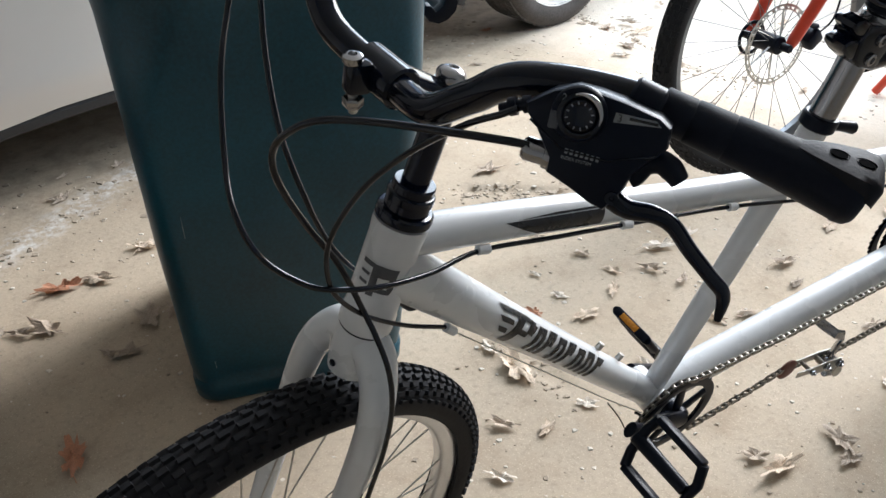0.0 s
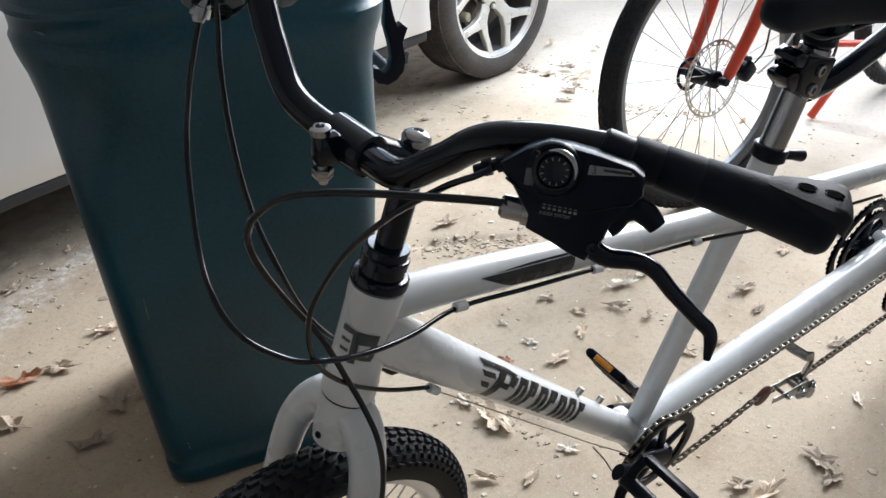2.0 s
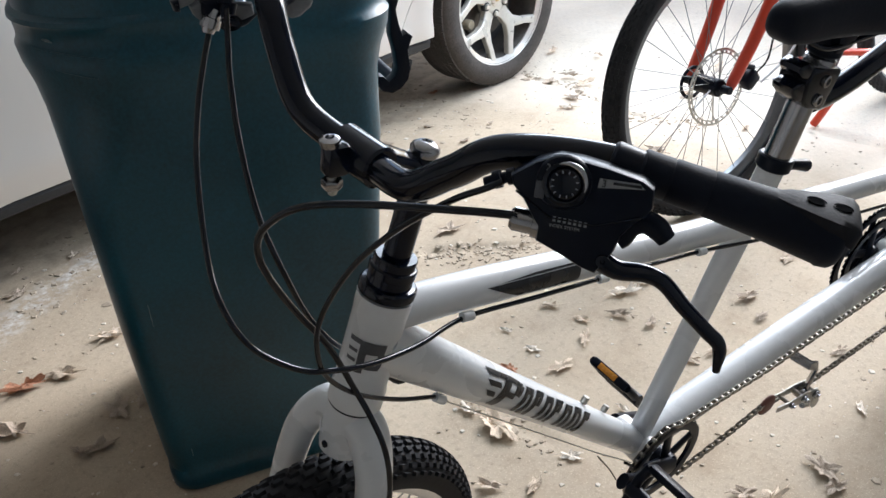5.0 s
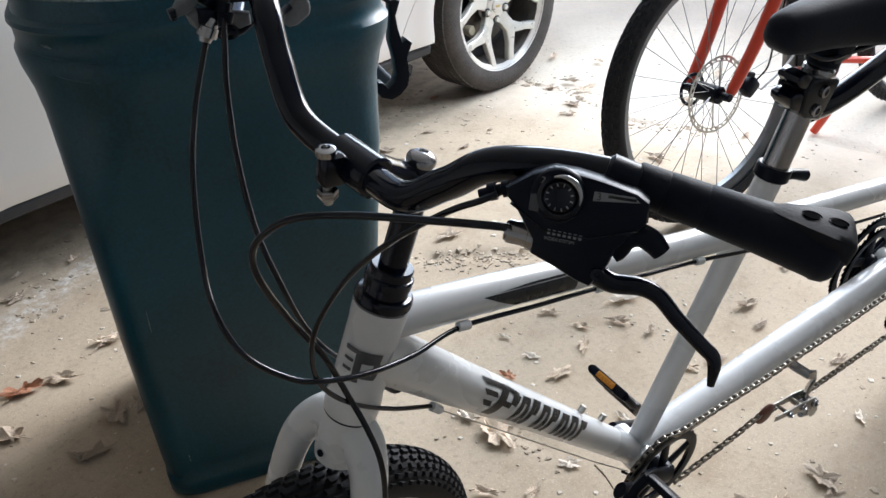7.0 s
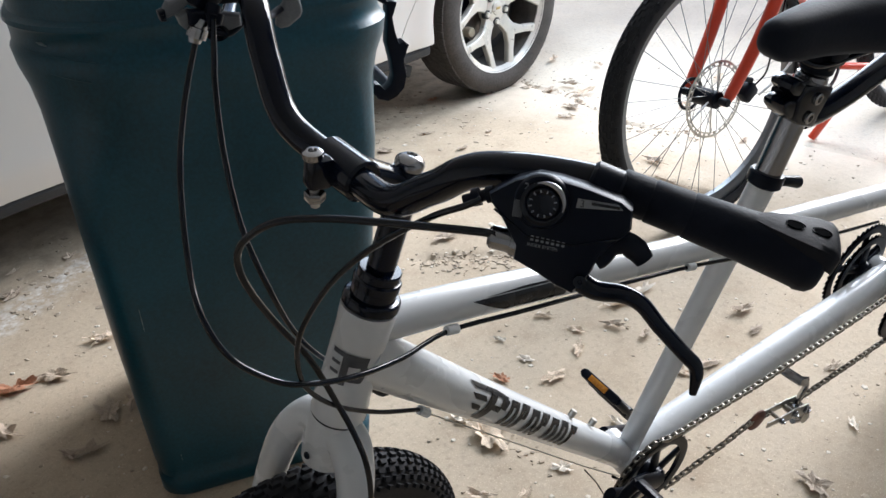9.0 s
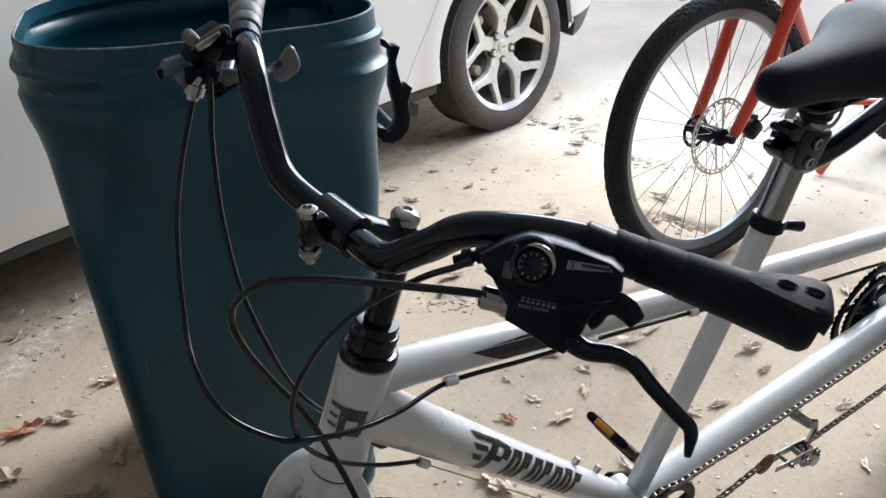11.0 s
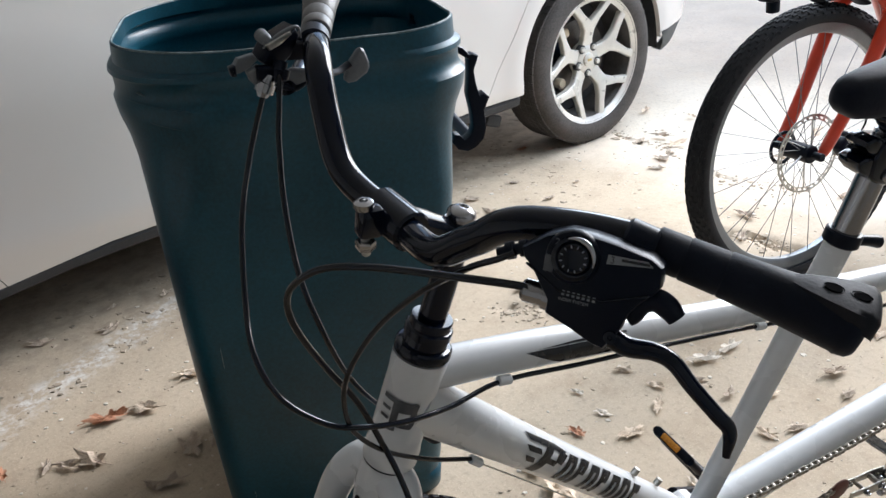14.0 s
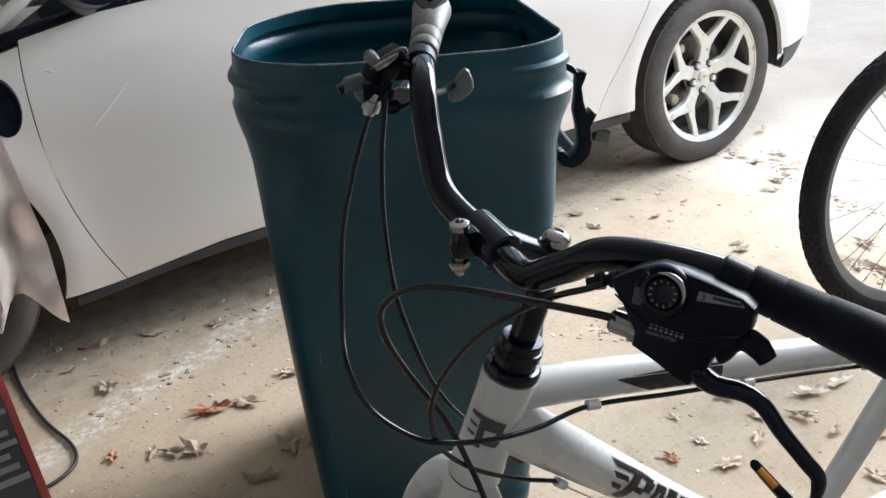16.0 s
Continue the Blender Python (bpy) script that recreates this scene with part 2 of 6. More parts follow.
def concrete(name, base, dark, streak=False):
    m = bpy.data.materials.new(name)
    m.use_nodes = True
    nt = m.node_tree
    N, L = nt.nodes, nt.links
    bsdf = N["Principled BSDF"]
    bsdf.inputs["Specular IOR Level"].default_value = 0.3
    co = N.new("ShaderNodeTexCoord")

    def tex(scale, detail=6, rough=0.6):
        n = N.new("ShaderNodeTexNoise")
        n.inputs["Scale"].default_value, n.inputs["Detail"].default_value, n.inputs["Roughness"].default_value = scale, detail, rough
        L.new(co.outputs["Object"], n.inputs["Vector"])
        return n

    def mix(fac, a, b):
        x = N.new("ShaderNodeMix")
        x.data_type = "RGBA"
        for val, key in ((fac, "Factor"), (a, "A"), (b, "B")):
            if isinstance(val, (tuple, float, int)):
                x.inputs[key].default_value = val
            else:
                L.new(val, x.inputs[key])
        return x.outputs["Result"]

    def ramp(src, p0, p1, c0=0.0, c1=1.0):
        r = N.new("ShaderNodeMapRange")
        r.inputs["From Min"].default_value, r.inputs["From Max"].default_value = p0, p1
        r.inputs["To Min"].default_value, r.inputs["To Max"].default_value = c0, c1
        L.new(src, r.inputs["Value"])
        return r.outputs[0]

    broad, mid, grain, grit = tex(1.1), tex(6.5), tex(60, 4), tex(300, 2)
    col = mix(ramp(broad.outputs["Fac"], 0.35, 0.7), (*base, 1), (*[c * 0.74 for c in base], 1))
    col = mix(ramp(mid.outputs["Fac"], 0.50, 0.72, 0, 0.6), col, (*dark, 1))
    col = mix(ramp(grain.outputs["Fac"], 0.52, 0.72, 0, 0.45), col, (*[c * 0.55 for c in base], 1))
    col = mix(ramp(grit.outputs["Fac"], 0.58, 0.70, 0, 0.5), col, (*[min(1, c * 1.4) for c in base], 1))
    col = mix(ramp(tex(140, 3, 0.7).outputs["Fac"], 0.60, 0.70, 0, 0.5), col, (*[c * 0.4 for c in base], 1))
    if streak:
        # a pale worn line along the parked car
        sep = N.new("ShaderNodeSeparateXYZ")
        L.new(co.outputs["Object"], sep.inputs[0])
        dot = N.new("ShaderNodeVectorMath")
        dot.operation = "DOT_PRODUCT"
        dot.inputs[1].default_value = (-math.sin(STREAK_TURN), math.cos(STREAK_TURN), 0)
        L.new(co.outputs["Object"], dot.inputs[0])
        wob = N.new("ShaderNodeMath")
        wob.operation = "MULTIPLY_ADD"
        wob.inputs[1].default_value = 0.12
        L.new(tex(3.0).outputs["Fac"], wob.inputs[0])
        L.new(dot.outputs["Value"], wob.inputs[2])
        wobb = N.new("ShaderNodeMath")
        wobb.operation = "MULTIPLY_ADD"
        wobb.inputs[1].default_value = 0.22
        L.new(tex(2.2).outputs["Fac"], wobb.inputs[0])
        L.new(sep.outputs["Y"], wobb.inputs[2])
        off = N.new("ShaderNodeMath")
        off.operation = "SUBTRACT"
        off.inputs[1].default_value = STREAK_B + 0.06
        L.new(wob.outputs[0], off.inputs[0])
        ab = N.new("ShaderNodeMath")
        ab.operation = "ABSOLUTE"
        L.new(off.outputs[0], ab.inputs[0])
        line = ramp(ab.outputs[0], 0.010, 0.085, 1.0, 0.0)
        mul = N.new("ShaderNodeMath")
        mul.operation = "MULTIPLY"
        L.new(line, mul.inputs[0])
        L.new(ramp(tex(24, 8, 0.75).outputs["Fac"], 0.46, 0.60, 0.0, 1.0), mul.inputs[1])
        col = mix(mul.outputs[0], col, (0.72, 0.70, 0.66, 1))
        # daylight by the open door painted as a paler tone, with a ragged edge
        door_glare = N.new("ShaderNodeMath")
        door_glare.operation = "MULTIPLY_ADD"
        door_glare.inputs[1].default_value = 0.5
        L.new(tex(3.4, 8, 0.7).outputs["Fac"], door_glare.inputs[0])
        L.new(sep.outputs["X"], door_glare.inputs[2])
        col = mix(ramp(door_glare.outputs[0], DOOR_A - 0.22, DOOR_A + 0.28, 0.0, 0.75), col, (0.80, 0.71, 0.60, 1))
        # patchy darker tone towards and under the sill of the car
        sill_tone = N.new("ShaderNodeMath")
        sill_tone.operation = "MULTIPLY"
        L.new(ramp(wobb.outputs[0], CAR_B - 0.10, CAR_B + 0.25, 0.0, 1.0), sill_tone.inputs[0])
        L.new(ramp(tex(14).outputs["Fac"], 0.45, 0.66, 0.0, 0.5), sill_tone.inputs[1])
        col = mix(sill_tone.outputs[0], col, (0.20, 0.165, 0.125, 1))
    L.new(col, bsdf.inputs["Base Color"])
    L.new(ramp(mid.outputs["Fac"], 0.3, 0.7, 0.7, 0.95), bsdf.inputs["Roughness"])
    h = N.new("ShaderNodeMath")
    h.operation = "MULTIPLY_ADD"
    h.inputs[1].default_value = 0.4
    L.new(grain.outputs["Fac"], h.inputs[0])
    L.new(mid.outputs["Fac"], h.inputs[2])
    b = N.new("ShaderNodeBump")
    b.inputs["Strength"].default_value, b.inputs["Distance"].default_value = 0.35, 0.006
    L.new(h.outputs[0], b.inputs["Height"])
    L.new(b.outputs[0], bsdf.inputs["Normal"])
    return m


_p = GM.inverted() @ Vector((-1.15, 2.0, 0))
STREAK_TURN = radians(67.5) - GA
STREAK_B = -math.sin(STREAK_TURN) * _p.x + math.cos(STREAK_TURN) * _p.y
CAR_B = 2.30
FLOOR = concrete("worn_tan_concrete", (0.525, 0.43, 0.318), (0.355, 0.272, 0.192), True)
# driveway base set far paler than the floor's, standing in for strong sun
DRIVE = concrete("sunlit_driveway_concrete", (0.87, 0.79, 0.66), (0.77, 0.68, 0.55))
WALLM = material("painted_plasterboard", (0.57, 0.565, 0.555), 0.8, vary=0.08, scale=1.5, fine=40, bump=0.15)
CEILM = material("ceiling_board", (0.80, 0.78, 0.75), 0.85, vary=0.06, scale=2, fine=40, bump=0.1)
GROUNDM = material("pale_dry_ground", (0.4, 0.38, 0.3), 0.9, vary=0.25, scale=0.5, fine=12, bump=0.3)

A0, A1, B0, B1, HC = -2.6, DOOR_A, -1.5, 5.4, 2.95
JAMB = 0.0


def slab(name, a0, a1, b0, b1, z0, z1, mat, label, kind="structure", bevel=0.004):
    ob = new(name, finish(block((a1 - a0, b1 - b0, z1 - z0), Matrix.Translation(((a0 + a1) / 2, (b0 + b1) / 2, (z0 + z1) / 2)), bevel)))
    ob.matrix_world = GM
    ob.data.materials.append(mat)
    return tagged(ob, label, name.split("_")[0], "", kind)


SPALLS = (([(0.03, 2.20), (0.10, 2.225), (0.173, 2.213), (0.25, 2.195), (0.335, 2.192), (0.431, 2.265)], 0.022, 0.016), ([(0.10, 1.64), (0.13, 1.55), (0.20, 1.43), (0.27, 1.34)], 0.012, 0.008),
          ([(0.76, 2.69), (0.82, 2.665), (0.88, 2.634), (0.968, 2.534), (1.02, 2.50)], 0.028, 0.028),
          ([(0.579, 3.789), (0.637, 3.66), (0.716, 3.535), (0.776, 3.468), (0.85, 3.29), (0.943, 3.138), (1.062, 3.056), (1.22, 2.96)], 0.012, 0.012))


def floor_mesh():
    """The slab with a slightly uneven top and its broken places sunk in."""
    aa, bb = np.arange(A0, A1 + 0.001, 0.02), np.arange(B0, B1 + 0.001, 0.02)
    aa[-1], bb[-1] = A1, B1
    A, B = np.meshgrid(aa, bb, indexing="ij")
    X, Y = A * AX.x + B * BX.x, A * AX.y + B * BX.y
    Z = 0.0012 * np.sin(X * 7.1 + Y * 3.3) * np.sin(Y * 5.7 - X * 2.9) - 0.0012
    rough = 0.7 + 0.5 * np.sin(X * 61 + Y * 23) * np.sin(Y * 57 - X * 31)
    for line, width, deep in SPALLS:
        near = np.full(X.shape, 9.0)
        for (x0, y0), (x1, y1) in zip(line, line[1:]):
            dx, dy = x1 - x0, y1 - y0
            t = np.clip(((X - x0) * dx + (Y - y0) * dy) / (dx * dx + dy * dy), 0, 1)
            near = np.minimum(near, np.hypot(X - x0 - t * dx, Y - y0 - t * dy))
        Z -= deep * np.clip(1.4 - near / (width * rough), 0, 1)
    na, nb = A.shape
    verts = np.stack([A.ravel(), B.ravel(), Z.ravel()], 1).tolist()
    faces = [(i * nb + j, (i + 1) * nb + j, (i + 1) * nb + j + 1, i * nb + j + 1) for i in range(na - 1) for j in range(nb - 1)]
    rim = [i * nb for i in range(na)] + [(na - 1) * nb + j for j in range(1, nb)] + [i * nb + nb - 1 for i in range(na - 2, -1, -1)] + list(range(nb - 2, 0, -1))
    base = len(verts)
    verts += [(verts[k][0], verts[k][1], -0.12) for k in rim]
    n = len(rim)
    faces += [(rim[k], base + k, base + (k + 1) % n, rim[(k + 1) % n]) for k in range(n)] + [tuple(range(base, base + n))]
    me = bpy.data.meshes.new("floor")
    me.from_pydata(verts, [], faces)
    me.polygons.foreach_set("use_smooth", [True] * len(me.polygons))
    me.set_sharp_from_angle(angle=radians(50))
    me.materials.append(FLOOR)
    return me


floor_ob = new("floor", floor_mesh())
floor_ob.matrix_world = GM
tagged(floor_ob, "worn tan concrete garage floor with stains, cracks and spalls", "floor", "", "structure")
slab("pavement_driveway", A1 + 0.018, A1 + 9.0, B0 - 0.6, B1 + 0.6, -0.13, -0.012, DRIVE, "concrete driveway outside the open garage door, coloured bright for the sun on it")
gr = bmesh.new()
bmesh.ops.create_grid(gr, x_segments=2, y_segments=2, size=900)
gob = new("ground", finish(gr))
gob.location.z = -0.135
gob.data.materials.append(GROUNDM)
tagged(gob, "pale dry ground round the garage, out to the horizon", "ground", "", "structure")
slab("wall_back", A0 - 0.14, A0, B0 - 0.14, B1 + 0.14, -0.12, HC, WALLM, "plain painted garage wall at the closed end")
slab("wall_near", A0, A1, B0 - 0.14, B0, -0.12, HC, WALLM, "plain painted garage side wall")
slab("wall_far", A0, A1, B1, B1 + 0.14, -0.12, HC, WALLM, "plain painted garage side wall beyond the car")
# unseen wall, added to keep direct sun off the floor at the right
slab("wall_door_side", A1 - 0.14, A1, B0, JAMB, -0.12, HC, WALLM, "unseen plain wall beside the open garage door, added to block sunlight")
slab("wall_door_lintel", A1 - 0.14, A1, JAMB, B1, 2.70, HC, WALLM, "plain painted lintel over the open garage door")
slab("ceiling", A0 - 0.14, A1, B0 - 0.14, B1 + 0.14, HC + 0.003, HC + 0.13, CEILM, "pale boarded garage ceiling")

# ---- the white tandem bicycle: its own axes run rearwards (u), across away from the camera (v) and up (w) ----
BU, BN, BW = V(0.8543, 0.5199, 0.0), V(-0.5124, 0.8420, 0.1689), V(0.0878, -0.1443, 0.9856)
BIKE = Matrix((BU, BN, BW)).transposed().to_4x4()
BIKE.translation = V(-0.3569, 0.5865, 0.0)
bike = thing("tandem_bicycle", BIKE, "white tandem bicycle with black handlebar, leaning on the concrete floor", "bicycle")

H0, H1 = V(0.2625, 0, 0.780), V(0.3015, 0, 0.907)              # the head tube's ends
HA = (H1 - H0).normalized()
STEER = Matrix.Translation(H0) @ Matrix.Rotation(radians(11.14), 4, HA) @ Matrix.Translation(-H0)


def S(u, v, w):
    return STEER @ V(u, v, w)


BBF, BBR = V(0.7363, 0, 0.4062), V(1.395, 0, 0.462)             # front and rear bottom brackets
ST_TOP = V(0.8755, 0, 0.841)

# frame tubes
frame_part = part("frame", tube([H0 + HA * 0.0125, H0 + HA * 0.014, H0 + HA * 0.030, H0 + HA * 0.036, H1 - HA * 0.02, H1 - HA * 0.01, H1], [0.0256, 0.0264, 0.0264, 0.0252, 0.0250, 0.0258, 0.0258], 28), WHITE, bike, "gloss white head tube and welded frame")
part("top_tube", tube(spline([(0.300, 0, 0.885), (0.427, 0, 0.859), (0.64, 0, 0.809), (0.865, 0, 0.760)], 6), [0.0195, 0.019, 0.018, 0.018], 24), WHITE, frame_part)
DA, DB = V(0.336, 0, 0.809), V(0.7343, 0, 0.4082)
DD = (DB - DA).normalized()


def dt_r(s):
    return float(np.interp(s, (-0.07, 0.0, 0.13, 0.23, 0.46, 0.604), (0.0280, 0.0270, 0.0243, 0.0230, 0.0214, 0.0205)))


part("down_tube", tube([DA + DD * s for s in np.linspace(-0.068, 0.563, 26)], [dt_r(s) for s in np.linspace(-0.068, 0.563, 26)], 32), WHITE, frame_part)
part("seat_tube", tube([BBF, BBF.lerp(ST_TOP, 0.45), ST_TOP], [0.0158, 0.0162, 0.0172], 24), WHITE, frame_part)
part("bottom_tube", tube([BBF, BBF.lerp(BBR, 0.4), BBR], 0.0262, 24), WHITE, frame_part)
part("rear_top_tube", tube([(0.865, 0, 0.765), (1.29, 0, 0.684), (1.56, 0, 0.632)], 0.0175, 24), WHITE, frame_part)
part("rear_seat_tube", tube([BBR, BBR + V(0.13, 0, 0.42)], 0.0172, 20), WHITE, frame_part)
part("bottom_bracket_shell", rod(BBF - V(0, 0.037, 0), BBF + V(0, 0.037, 0), 0.0235, seg=24), WHITE, frame_part)
part("bottom_bracket_shell", rod(BBR - V(0, 0.037, 0), BBR + V(0, 0.037, 0), 0.0235, seg=24), WHITE, frame_part)

# headset and quill stem
part("headset_cup", lathe([(0.0, 0), (0.0235, 0), (0.0260, 0.0015), (0.0264, 0.006), (0.0258, 0.0095), (0.0240, 0.011), (0.0208, 0.0115), (0.0203, 0.0195), (0.0216, 0.0205), (0.0218, 0.0275), (0.0206, 0.0290), (0.0194, 0.0295), (0.0194, 0.0365), (0.0184, 0.0380), (0.0150, 0.0382), (0, 0.0382)], 40, m=axes(H1 + HA * 0.001, V(0, 1, 0), HA.cross(V(0, 1, 0)))), BLACKG, bike, "gloss black stepped headset", sharp=25)
part("crown_race", lathe([(0.0, 0), (0.0249, 0), (0.0251, 0.0012), (0.0249, 0.0024), (0, 0.0024)], 32, m=axes(H0 + HA * 0.010, V(0, 1, 0), HA.cross(V(0, 1, 0)))), BLACKP, bike)
QT = V(0.3385, 0.0, 1.036)
stem = part("stem", tube([H1 + HA * 0.03, H1 + HA * 0.09, QT - V(0.003, 0, 0.008), QT], [0.0127, 0.0127, 0.0135, 0.0130], 24), BLACKG, bike, "gloss black quill stem")
CLAMP = V(0.275, -0.010, 1.062)
part("stem_extension", tube(spline([QT - V(0.004, 0, 0.014), V(0.310, -0.004, 1.040), CLAMP + V(0.006, 0, -0.004)], 5), [0.0125, 0.0120, 0.014], 18), BLACKG, stem)
bolt = part("stem_bolt", lathe([(0, -0.004), (0.0118, -0.004), (0.0128, 0.002), (0.0115, 0.005), (0.0068, 0.0082), (0.0046, 0.0086), (0.0040, 0.0070), (0, 0.0070)], 28, m=axes(QT + HA * 0.004, V(0, 1, 0), HA.cross(V(0, 1, 0)))), CHROME, stem, "chrome expander bolt cap")
bar_dir = (V(0.259, 0.047, 1.076) - V(0.274, -0.071, 1.072)).normalized()
part("bar_clamp", rod(CLAMP - bar_dir * 0.023, CLAMP + bar_dir * 0.023, 0.0168, seg=28, chamfer=0.002), BLACKG, stem)
FW = V(-1, 0, 0.12).normalized()
for s in (1,):
    c = CLAMP + FW * 0.020 + bar_dir * 0.004
    part("pinch_lug", block((0.020, 0.016, 0.026), axes(c, FW, bar_dir), 0.004), BLACKG, stem)
    part("pinch_bolt", lathe([(0, 0), (0.0070, 0), (0.0080, 0.002), (0.0076, 0.0055), (0.0045, 0.0070), (0.0035, 0.0070), (0.003, 0.005), (0, 0.005)], 24, m=axes(c + V(-0.004, 0, 0.0125), V(0, 1, 0), V(1, 0, 0)) @ Matrix.Rotation(math.pi, 4, "X")), CHROME, stem)
    part("pinch_nut", lathe([(0, 0), (0.0075, 0), (0.0082, 0.001), (0.0082, 0.007), (0.0075, 0.008), (0, 0.008)], 6, m=axes(c + V(-0.004, 0, -0.024), V(0, 1, 0), V(-1, 0, 0))), CHROME, stem)
    part("pinch_shank", rod(c + V(-0.004, 0, -0.03), c + V(-0.004, 0, 0.012), 0.0035, seg=12), STEEL, stem)

# handlebar
GSN, GEN = V(0.354, -0.202, 1.1265), V(0.4245, -0.302, 1.1065)
GSF, GEF = V(0.298, 0.189, 1.140), V(0.353, 0.305, 1.140)
bar_pts = spline([GEF, GSF, V(0.272, 0.122, 1.143), V(0.262, 0.085, 1.112), V(0.259, 0.047, 1.078), CLAMP, V(0.274, -0.071, 1.070), V(0.285, -0.107, 1.097), V(0.303, -0.141, 1.1240), GSN, GEN], 10)
handlebar = part("handlebar", tube(bar_pts, 0.0115, 24), BLACKG, bike, "gloss black riser handlebar")


def grip(a, b, name, mat, label):
    """A long rubber grip with collar rings and a flared palm end."""
    d = (b - a)
    n = d.length
    d = d.normalized()
    prof = [(0.0, 0.0128), (0.0012, 0.0137), (0.0180, 0.0139), (0.0190, 0.0133), (0.0200, 0.0142), (0.0420, 0.0147), (0.0430, 0.0141), (0.0440, 0.0150), (0.075, 0.0165), (0.100, 0.0186), (0.112, 0.0196), (n - 0.010, 0.0204), (n - 0.004, 0.0196), (n - 0.001, 0.0172), (n + 0.0005, 0.012), (n + 0.001, 0.004)]
    return part(name, tube([a + d * t for t, r in prof], [r for t, r in prof], 32, up=(0, 0, 1), flat=0.94), mat, bike, label, sharp=65)


grip_n = grip(GSN, GEN, "grip", RUBBER, "black ribbed rubber grip")
grip_f = grip(GSF, GEF, "grip", LITGRIP, "ribbed rubber grip, coloured grey for the light on it")

# fork, turned with the handlebar
AXLE = V(0.0973, 0, 0.3726)


def fork_line(w):
    return H0.x - 0.307 * (H0.z - w)


fork = part("fork_crown", tube([H0 + HA * 0.0098, H0, H0 - HA * 0.02, H0 - HA * 0.045], [0.0246, 0.0252, 0.0262, 0.0225], 28), WHITE, bike, "gloss white unicrown fork")
for s in (-1, 1):
    pts = [S(fork_line(0.776), 0.006 * s, 0.776), S(fork_line(0.768), 0.028 * s, 0.766), S(fork_line(0.740) - 0.006, (0.047 if s > 0 else 0.051) * s, 0.738), S(fork_line(0.69) - 0.008, (0.053 if s > 0 else 0.060) * s, 0.69), S(fork_line(0.58) - 0.007, (0.054 if s > 0 else 0.059) * s, 0.58), S(fork_line(0.45) - 0.006, 0.056 * s, 0.45), S(AXLE.x + 0.004, 0.054 * s, AXLE.z)]
    part("fork_blade", tube(spline(pts, 7), [0.0225, 0.0205, 0.0175, 0.016, 0.014, 0.0115, 0.009], 22), WHITE, fork)


part("brake_hole", lathe([(0, 0.0), (0.0026, 0.0), (0.0028, 0.0008), (0.0036, 0.0008), (0.0038, 0.0)], 18, m=axes(STEER @ (H0 - HA * 0.030 + V(-0.0252, 0, 0.006)), STEER.to_3x3() @ V(0, 1, 0), HA) @ Matrix.Rotation(math.pi, 4, "X")), BLACKP, fork)


